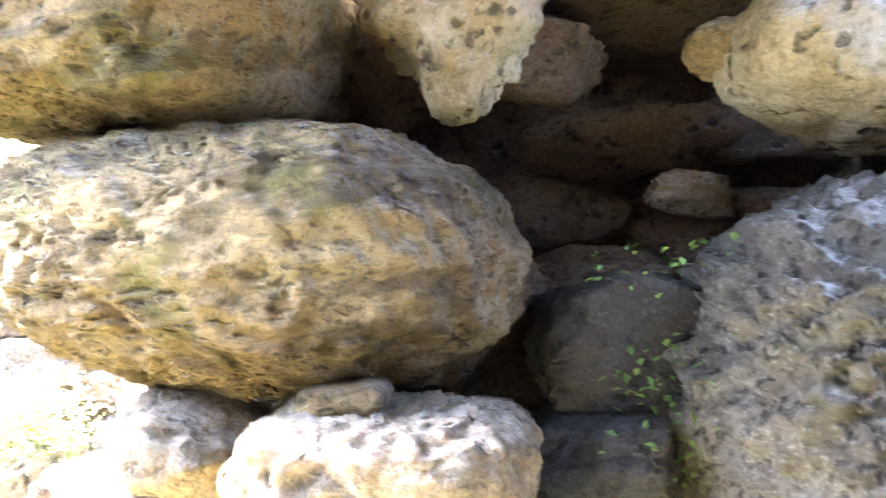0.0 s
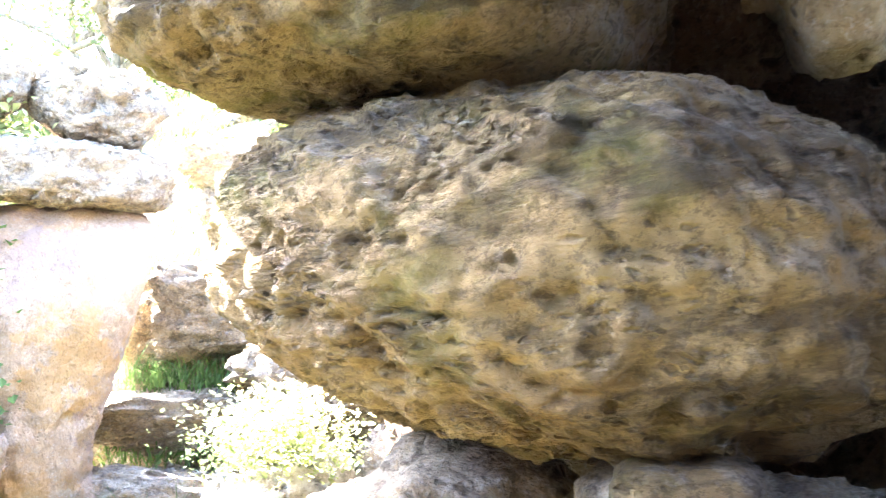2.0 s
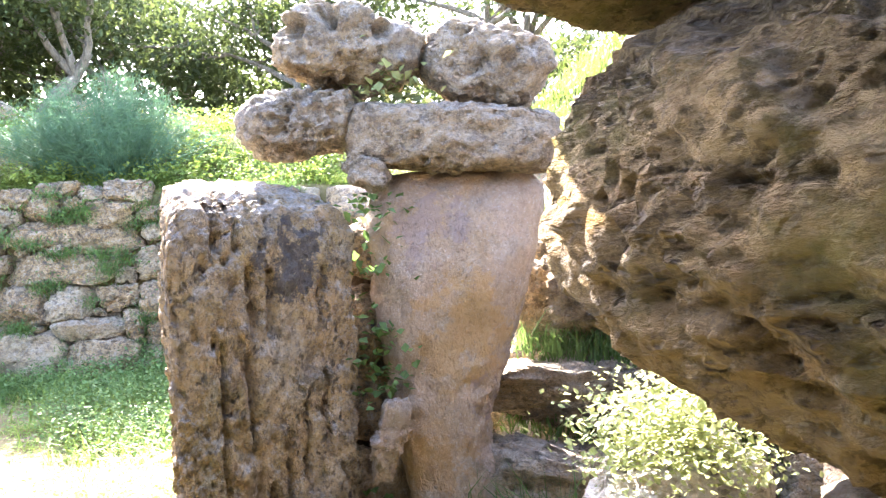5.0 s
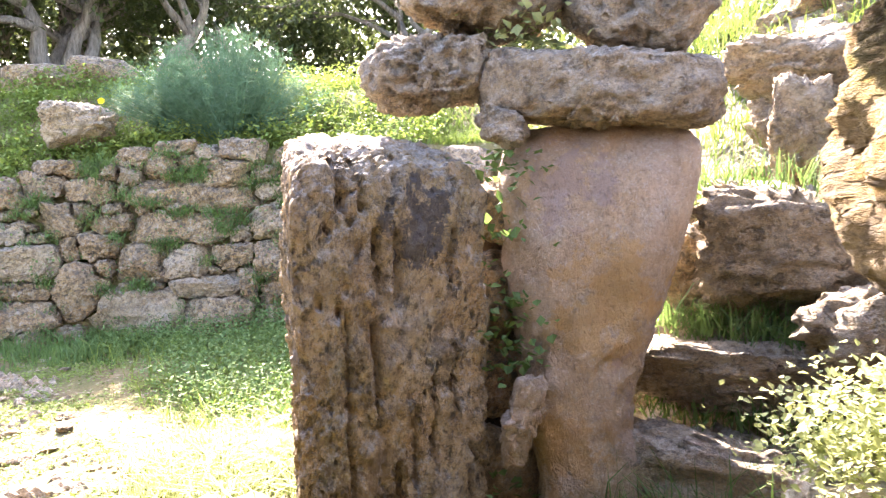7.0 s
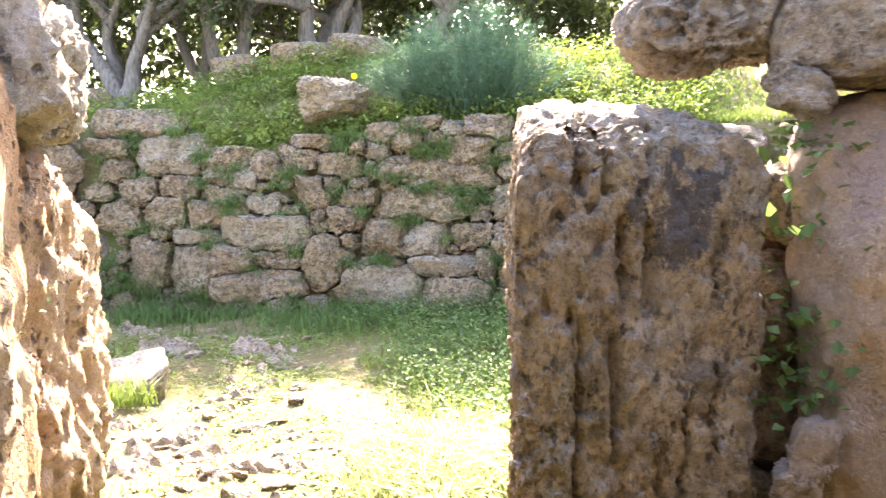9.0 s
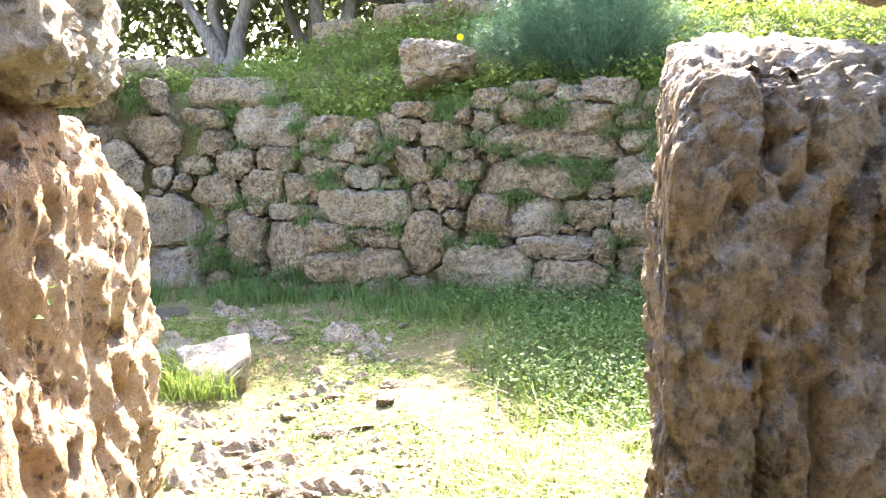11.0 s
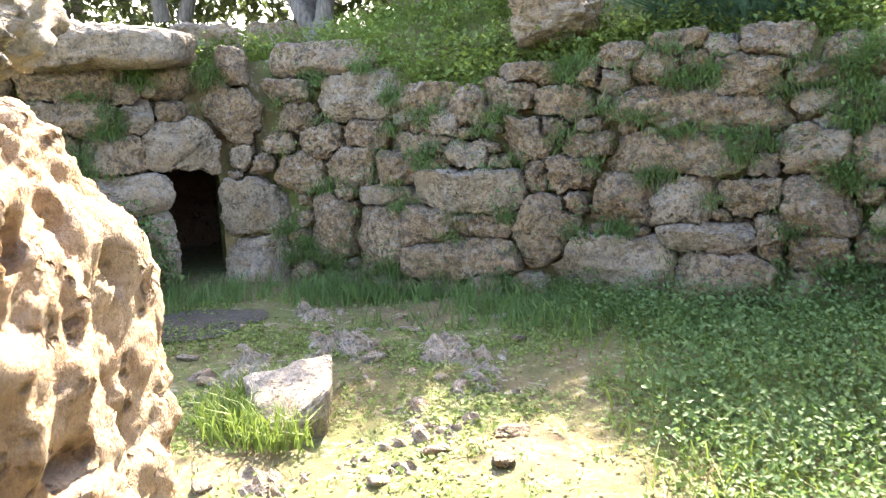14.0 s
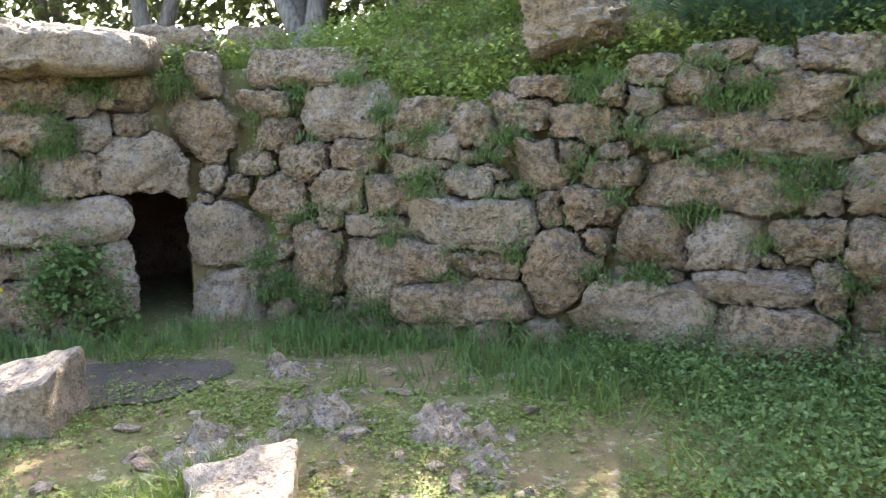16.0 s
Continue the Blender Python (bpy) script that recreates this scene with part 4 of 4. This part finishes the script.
for k, (s, d, w, h) in enumerate([(4.9, 1.5, 0.7, 0.36), (4.3, 1.7, 0.65, 0.46), (3.6, 1.6, 0.6, 0.4), (5.4, 1.7, 0.9, 0.36), (6.1, 1.8, 0.8, 0.36), (6.7, 1.7, 0.6, 0.34), (7.4, 1.8, 0.8, 0.4), (2.2, 1.2, 0.6, 0.3)]):
    p, (_, face, _) = bank_point(s, d), on_wall(s, 1)
    ob = part("bank_stone", STONES[(k * 5 + 1) % 14], GREY_STONE)
    ob.matrix_world = pose(p.x, p.y, p.z + h * 0.38, 0, 0, face + 10 * k) @ Matrix.Diagonal((w, 0.45, h, 1))
    tagged(ob, "pale pitted limestone block on the grassy bank", "stone", "bank stones")

# blocks of the north bank
for k, (x, y, z, w, d, h, turn) in enumerate([(-2.62, 4.02, 0.64, 1.2, 0.5, 0.36, 33), (-2.5, 4.2, 1.2, 0.9, 0.5, 0.5, 33), (-2.75, 4.5, 1.72, 0.28, 0.3, 0.42, 33), (-1.75, 4.0, 0.9, 0.9, 0.5, 0.5, 20), (-3.05, 4.1, 1.0, 0.4, 0.4, 0.5, 40), (-1.2, 4.0, 0.5, 0.9, 0.5, 0.5, 10), (-3.4, 4.2, 0.6, 0.7, 0.5, 0.5, 30), (-2.2, 4.6, 1.8, 0.55, 0.5, 0.28, 24), (-3.0, 4.8, 2.0, 0.6, 0.5, 0.3, 24), (-1.6, 4.4, 1.55, 0.7, 0.5, 0.4, 20), (-2.4, 3.85, 0.25, 1.2, 0.6, 0.5, 33), (-2.1, 3.95, 0.95, 0.5, 0.5, 0.3, 28), (-2.75, 4.25, 0.95, 0.5, 0.5, 0.3, 33)]):
    ob = part("bank_block", ROUGH[k % 4], GREY_STONE)
    ob.matrix_world = pose(x, y, z, 0, (k * 7) % 9 - 4, turn) @ Matrix.Diagonal((w, d, h, 1))
    tagged(ob, "rough limestone block set in the earth slope", "stone", "slope blocks")

for k in range(110):
    x, y = r.uniform(-3.6, -0.9), r.uniform(4.2, 6.0)
    size = r.uniform(0.08, 0.26)
    ob = part("rubble_stone", STONES[r.randrange(14)], WALL_STONE)
    ob.matrix_world = pose(x, y, north_slope(x, y) + 0.02, r.uniform(-25, 25), r.uniform(-25, 25), r.uniform(0, 360)) @ Matrix.Diagonal((size * 1.4, size, size * 0.7, 1))
    tagged(ob, "rough limestone rubble stone lodged in the slope", "stone", "slope rubble")

# ---- plants ----


def grass_patch(name, points, low, high, width, lean, seed, material, label):
    r = np.random.RandomState(seed)
    ob = part(name, blades_mesh(name, points, low + (high - low) * r.rand(len(points)) ** 1.6, width, lean, seed), material)
    return tagged(ob, label, "grass", "", "stuff")


def court_points(count, seed, keep):
    r, found = random.Random(seed), []
    while len(found) < count:
        x, y = r.uniform(-9.4, -2.6), r.uniform(-2.0, 5.2)
        c = noise.noise(Vector((x * 1.6, y * 1.6, 5.0))) + 0.5 * noise.noise(Vector((x * 5, y * 5, 9.0)))
        if r.random() < keep(x, y, c):
            found.append((x, y, ground_height(x, y) - 0.005))
    return found


def smooth(v, a, b):
    return max(0.0, min(1.0, (v - a) / (b - a)))


grass_patch("short_grass", court_points(38000, 3, lambda x, y, c: (0.1 + 0.9 * smooth(c, -0.2, 0.3)) * (1 - 0.6 * smooth(abs(y - 1.1), 0.9, 0.4) * smooth(x, -7.2, -6.4))), 0.015, 0.055, 0.003, 1.3, 4, GRASS, "short green grass on the court floor")
grass_patch("tall_grass", court_points(14000, 6, lambda x, y, c: smooth(wall_distance(x, y), 1.0, 0.2) * smooth(c, -0.4, 0.2)), 0.07, 0.24, 0.005, 0.9, 7, LUSH, "tall lush grass along the wall foot")


def bank_points(count, seed, d0, d1, s0=0.0, s1=9.4):
    r, found = random.Random(seed), []
    while len(found) < count:
        p = bank_point(r.uniform(s0, s1), d0 + (d1 - d0) * r.random() ** 1.3)
        if noise.noise(p * 1.7) + r.random() > 0.25:
            found.append(tuple(p))
    return found


grass_patch("bank_grass", bank_points(60000, 11, 0.0, 2.6, 0.0, 12.6), 0.03, 0.13, 0.005, 1.5, 12, GRASS, "green grass covering the bank above the wall")


def slope_points(count, seed):
    r, found = random.Random(seed), []
    while len(found) < count:
        x, y = r.uniform(-4.2, -0.6), r.uniform(3.85, 6.2)
        if noise.noise(Vector((x * 2.2, y * 2.2, 2))) + 0.4 * r.random() > 0.12:
            found.append((x, y, north_slope(x, y)))
    return found


grass_patch("slope_grass", slope_points(9000, 14), 0.06, 0.2, 0.004, 1.1, 15, GRASS, "green grass growing on the rubble slope")


def ledge_points(count, seed):
    r, found = random.Random(seed), []
    for _ in range(count):
        t, level = r.random(), r.choice([0.5, 0.84, 0.84, 1.45])
        found.append((-3.0 + 1.5 * t + r.gauss(0, 0.05), 3.62 + 0.75 * t * 0.6 + 0.25 * level + r.gauss(0, 0.05), level + r.gauss(0, 0.03)))
    return found


grass_patch("ledge_grass", ledge_points(2600, 18), 0.06, 0.22, 0.004, 1.3, 19, LUSH, "grass hanging over the ledges of the slope")


def joint_grass():
    """Tufts that hang out of the wall's joints."""
    r, roots = random.Random(21), []
    while len(roots) < 22000:
        s, z = r.uniform(0.3, 9.2), r.uniform(0.1, 1.8)
        if noise.noise(Vector((s * 3.4, z * 5.5, 4.0))) < 0.06 or any((abs(s - a) / c) ** 4 + (abs(z - b) / e) ** 4 < 0.05 for a, b, c, e, _ in SEEDS) or z > crest(s) or (DOOR_0 - 0.3 < s < DOOR_1 + 0.5 and z < DOOR_TOP + 0.45):
            continue
        for _ in range(14):
            p, _, _ = on_wall(s + r.gauss(0, 0.05), z + r.gauss(0, 0.025), 0.02 + 0.08 * r.random())
            roots.append(tuple(p))
    return roots


JOINTS = joint_grass()
grass_patch("wall_grass", JOINTS, 0.03, 0.11, 0.004, 1.9, 22, LUSH, "grass tufts growing from the wall joints")


def weeds(name, points, size, seed, material, label):
    """Broad-leaved weeds: clusters of leaves at different heights."""
    r, roots, sizes = random.Random(seed), [], []
    for x, y, z in points:
        tall = r.uniform(0.05, 0.3)
        for _ in range(14):
            h = tall * r.random() ** 0.6
            roots.append((x + r.gauss(0, 0.07), y + r.gauss(0, 0.07), z + h))
            sizes.append(size * r.uniform(0.5, 1.3))
    ob = part(name, leaves_mesh(name, roots, sizes, 0.4, seed, 0.72), material)
    return tagged(ob, label, "weeds", "", "stuff")


grass_patch("pale_grass", court_points(5000, 8, lambda x, y, c: smooth(math.hypot(x + 4.5, (y - 2.55) * 1.1), 0.8, 0.2) * smooth(c, -0.5, 0.2)), 0.06, 0.26, 0.005, 1.2, 9, SUNLIT_GREEN, "pale sunlit tuft of feathery grass near the standing stone")


grass_patch("weed_grass", court_points(6000, 33, lambda x, y, c: smooth(y + 0.25 * c, 2.2, 2.9) * smooth(x, -4.2, -4.8)), 0.08, 0.32, 0.004, 1.2, 34, GRASS, "long grass blades standing among the broad weeds")
weeds("wall_weeds", JOINTS[::42], 0.03, 43, LUSH, "small leafy weeds rooted in the wall joints")


def clover(points, seed):
    """Low clover and moss leaves that carpet the court."""
    r = np.random.RandomState(seed)
    lifted = np.asarray(points) + np.stack([0 * r.rand(len(points)), 0 * r.rand(len(points)), 0.004 + 0.02 * r.rand(len(points))], 1)
    ob = part("ground_clover", leaves_mesh("ground_clover", lifted, 0.01 + 0.022 * r.rand(len(points)) ** 2, 0.65, seed, 1.1), GRASS)
    tagged(ob, "low clover and moss carpeting the court floor", "ground cover", "", "stuff")


clover(court_points(90000, 16, lambda x, y, c: (0.1 + 0.9 * smooth(c, -0.3, 0.25)) * (1 - 0.6 * smooth(abs(y - 1.1), 0.9, 0.4) * smooth(x, -7.2, -6.4))), 17)
weeds("bank_weeds", bank_points(3000, 37, 0.0, 1.8), 0.045, 38, GRASS, "low leafy weeds among the bank grass")
weeds("broad_weeds", court_points(3600, 31, lambda x, y, c: smooth(y + 0.25 * c, 2.4, 3.0) * smooth(x, -4.9, -5.3)), 0.029, 32, LUSH, "thick bed of broad-leaved green weeds below the wall")


grass_patch("pillar_grass", [(-2.5 + 0.3 * math.cos(k * 2.4) * (k % 17) / 17 + 0.2 * math.sin(k), 3.5 + 0.35 * math.sin(k * 2.4) * (k % 13) / 13, 0.1) for k in range(900)], 0.15, 0.5, 0.006, 0.8, 23, LUSH, "long grass at the foot of the waisted stone")
weeds("ledge_plant", [(-1.5 + 0.27 * math.cos(k * 2.4) * (k % 7) / 7, 2.8 + 0.22 * math.sin(k * 2.4) * (k % 7) / 7, 0.84) for k in range(260)], 0.024, 34, SUNLIT_GREEN, "pale leafy plant on the sunlit stone")
weeds("gap_weeds", [(-3.0 + 0.05 * math.cos(k * 1.7), 2.96 + 0.05 * math.sin(k * 2.4), (0.1, 0.75, 0.95, 1.25, 1.5, 0.8)[k % 6]) for k in range(24)], 0.05, 35, LUSH, "green weeds growing in the gap between standing stones")
weeds("chamber_weeds", [(0.55 + 0.22 * math.cos(k * 2.4) * (k % 9) / 9, 1.98 + 0.06 * math.sin(k), (1.45, 1.2, 1.05, 0.95)[k % 4]) for k in range(12)], 0.03, 36, LUSH, "small green weeds between the chamber stones")


grass_patch("stone_grass", [(-6.6 + (0.2 + 0.25 * ((k * 7) % 31) / 31) * math.cos(k * 2.4), 0.85 + (0.18 + 0.3 * ((k * 5) % 29) / 29) * math.sin(k * 2.4), 0.0) for k in range(1500) if math.sin(k * 2.4) < 0.4], 0.06, 0.24, 0.005, 1.1, 24, GRASS, "bright grass tufts round the tilted slab")
weeds("door_weeds", [tuple(on_wall(2.3 + 0.5 * ((k * 11) % 37) / 37, 0.05 + 0.5 * ((k * 7) % 23) / 23, 0.2)[0]) for k in range(90)], 0.05, 39, LUSH, "dark leafy weeds climbing beside the low doorway")


weeds("hole_weeds", [(-3.75 - 0.11 * ((k * 5) % 4), 0.72, (0.4, 0.55, 0.75, 0.9, 1.0)[k % 5]) for k in range(9)], 0.03, 41, LUSH, "small weeds rooted in the holes of the eroded stone")
weeds("lintel_weeds", [(-3.05 + 0.07 * math.cos(k), 3.1 + 0.1 * math.sin(k * 2.4), 1.98) for k in range(16)], 0.05, 42, SUNLIT_GREEN, "sunlit leaves between the stones on the lintel")


def fennel():
    """A feathery fennel bush: many plumes of fine threads."""
    r = random.Random(41)
    base = bank_point(7.5, 0.5) - Vector((0, 0, 0.12))
    plume, stalks = [], []
    v, f = [], []
    for _ in range(220):
        a, reach, tall = r.uniform(0, 6.283), 1.0 * r.random() ** 0.55, 0
        tall = (1.15 - 0.75 * reach ** 1.6) * r.uniform(0.8, 1.05)
        top = base + Vector((reach * math.cos(a) * 0.8, reach * math.sin(a) * 1.2, tall))
        root = base + Vector((0.25 * reach * math.cos(a), 0.25 * reach * math.sin(a), -0.1))
        stalks.append([(root, 0.012), (root.lerp(top, 0.5) + Vector((0, 0, 0.06)), 0.009), (top, 0.003)])
        for _ in range(170):
            c = root.lerp(top, r.uniform(0.35, 1.05)) + Vector((r.gauss(0, 0.05), r.gauss(0, 0.05), r.gauss(0, 0.04)))
            d = Vector((r.gauss(0, 1), r.gauss(0, 1), r.gauss(0.45, 0.8))).normalized() * r.uniform(0.06, 0.15)
            w = Vector((r.gauss(0, 1), r.gauss(0, 1), r.gauss(0, 1))).normalized() * 0.0028
            k = len(v)
            v += [c - w, c + w, c + d]
            f.append((k, k + 1, k + 2))
    bush = new("fennel_bush")
    bush.location = base
    tagged(bush, "feathery blue-green wild fennel bush on the bank", "bush")
    for name, m in (("plume", mesh_of("plume", v, f)), ("stalk", tube_mesh("stalk", stalks, 4))):
        ob = part(name, m, FENNEL, bush)
        ob.matrix_parent_inverse = Matrix.Translation(-base)


fennel()


def tree(x, y, z, height, spread, seed, leaves, leaf, trunk=0.12, stems=2):
    """An olive-like tree: bent trunks, forking limbs, a ragged crown of small leaves."""
    r = random.Random(seed)
    lines, tips = [], []

    def limb(p, way, length, radius, depth):
        line, q = [(p, radius)], p
        for k in range(4):
            way = (way + Vector((r.gauss(0, 0.22), r.gauss(0, 0.22), r.gauss(0.04, 0.14)))).normalized()
            q = q + way * length / 4
            line.append((q, radius * (1 - 0.14 * (k + 1))))
            if depth >= 2:
                tips.append(q)
        lines.append(line)
        if depth < 3:
            for _ in range(3 if depth else 4):
                out = (way + Vector((r.gauss(0, 0.75), r.gauss(0, 0.75), r.gauss(0.1, 0.4)))).normalized()
                limb(q if r.random() < 0.6 else line[3][0], out, length * r.uniform(0.55, 0.8), radius * 0.5, depth + 1)
        else:
            tips.append(q)

    for _ in range(stems):
        limb(Vector((r.gauss(0, 0.1), r.gauss(0, 0.1), -0.1)), Vector((r.gauss(0, 0.35), r.gauss(0, 0.35), 1)).normalized(), height * 0.42, trunk, 0)
    roots, sizes = [], []
    for _ in range(leaves):
        q = r.choice(tips)
        roots.append((q.x + r.gauss(0, spread), q.y + r.gauss(0, spread), q.z + r.gauss(0, spread * 0.8)))
        sizes.append(leaf * r.uniform(0.6, 1.3))
    ob = new("tree")
    ob.location = (x, y, z)
    tagged(ob, "grey-barked evergreen tree with a ragged leafy crown", "tree", "trees on the bank")
    part("trunk", tube_mesh("trunk", lines), BARK, ob)
    part("crown", leaves_mesh("crown", roots, sizes, 0.2, seed, 0.55), FOLIAGE, ob)


for k, (x, y, height, leaves) in enumerate([(-15.0, 1.4, 3.4, 6500), (-15.2, 3.8, 3.6, 7000), (-14.8, -1.8, 3.2, 6500), (-15.5, 6.4, 4.2, 8000), (-12.5, 8.6, 4.2, 8000), (-9.0, 10.8, 4.5, 8000), (-18.5, 0.2, 4.4, 8000), (-19.0, 4.4, 4.8, 8000), (-17.5, -4.5, 4.2, 7000), (-6.0, 12.5, 4.6, 8000), (-18.0, 9.0, 5.2, 8000)]):
    tree(x, y, 2.75, height, 0.34, 100 + k, leaves, 0.13)


tree(-12.6, 3.0, 2.65, 3.1, 0.3, 131, 8500, 0.1, 0.16, 4)
# Added tree: its crown is placed to shade the ground near the doorway.
tree(-12.9, 1.7, 2.65, 3.1, 0.32, 134, 8500, 0.1, 0.12, 3)
tree(-12.2, 4.2, 2.65, 3.6, 0.34, 132, 9000, 0.1, 0.14, 1)
tree(-12.9, 0.4, 2.2, 3.3, 0.3, 133, 5000, 0.1, 0.14, 3)


def thicket():
    """The dark scrub below and behind the trees."""
    r, roots, sizes = random.Random(77), [], []
    for _ in range(38000):
        a = r.uniform(math.radians(70), math.radians(220))
        d = r.uniform(14, 20)
        x, y = -2 + d * math.cos(a), 1 + d * math.sin(a)
        top = 2.4 + 1.4 * noise.noise(Vector((x * 0.5, y * 0.5, 3)))
        roots.append((x, y, 2.6 + top * r.random() ** 0.8))
        sizes.append(r.uniform(0.14, 0.3))
    tagged(part("thicket", leaves_mesh("thicket", roots, sizes, 0.2, 78, 0.6), FOLIAGE), "dark evergreen scrub behind the trees", "shrubs", "", "stuff")


thicket()


def ferns(places, seed):
    """Fern fronds: arching stalks with paired leaflets that shorten to the tip."""
    r, v, f = random.Random(seed), [], []
    for x, y in places:
        for _ in range(7):
            a, length = r.uniform(0, 6.283), r.uniform(0.22, 0.4)
            out, side = Vector((math.cos(a), math.sin(a), 0)), Vector((-math.sin(a), math.cos(a), 0))
            for k in range(22):
                t = k / 22
                p = Vector((x, y, ground_height(x, y))) + out * length * t + Vector((0, 0, length * (0.95 * t - 0.75 * t * t)))
                reach = 0.075 * math.sin(min(1.0, t * 1.4 + 0.2) * 2.6) * (1 - 0.6 * t)
                for s in (-1, 1):
                    n = len(v)
                    v += [p, p + out * 0.012, p + side * s * reach + out * 0.03 + Vector((0, 0, -0.01)), p + side * s * reach * 0.5 - out * 0.004]
                    f += [(n, n + 1, n + 2), (n, n + 2, n + 3)]
    tagged(part("fern_clump", mesh_of("fern_clump", v, f), SUNLIT_GREEN), "pale green fern fronds sprouting in the sunny grass", "fern", "", "stuff")


ferns([(-4.5, 2.45), (-4.75, 2.6), (-4.3, 2.3), (-4.9, 2.35), (-4.55, 2.75), (-5.1, 2.7)], 61)


def flower(p, size):
    """A yellow daisy-like flower head on a short stalk."""
    top, petals, faces = Vector(p), [], []
    for k in range(12):
        a = k * math.pi / 6
        d, s = Vector((math.cos(a) * 0.5, math.sin(a), math.cos(a) * 0.85)).normalized(), Vector((0.5, 0, -0.3)) * size * 0.2
        n = len(petals)
        w = d.cross(Vector((0.86, 0, -0.5))) * size * 0.22
        petals += [top, top + d * size * 0.6 + w + s, top + d * size + s, top + d * size * 0.6 - w + s]
        faces.append((n, n + 1, n + 2, n + 3))
    ob = new("yellow_flower")
    ob.location = top
    tagged(ob, "small bright yellow flower on a green stalk", "flower", "yellow flowers")
    for name, m, material in (("bloom", mesh_of("bloom", petals, faces), YELLOW), ("stalk", tube_mesh("stalk", [[(top - Vector((0.08, 0, 0.12)), 0.003), (top, 0.002)]], 5), GRASS)):
        part(name, m, material, ob).matrix_parent_inverse = Matrix.Translation(-top)


flower(on_wall(2.13, 0.44, 0.3)[0], 0.028)
flower(Vector((-8.75, 2.75, 2.28)), 0.035)
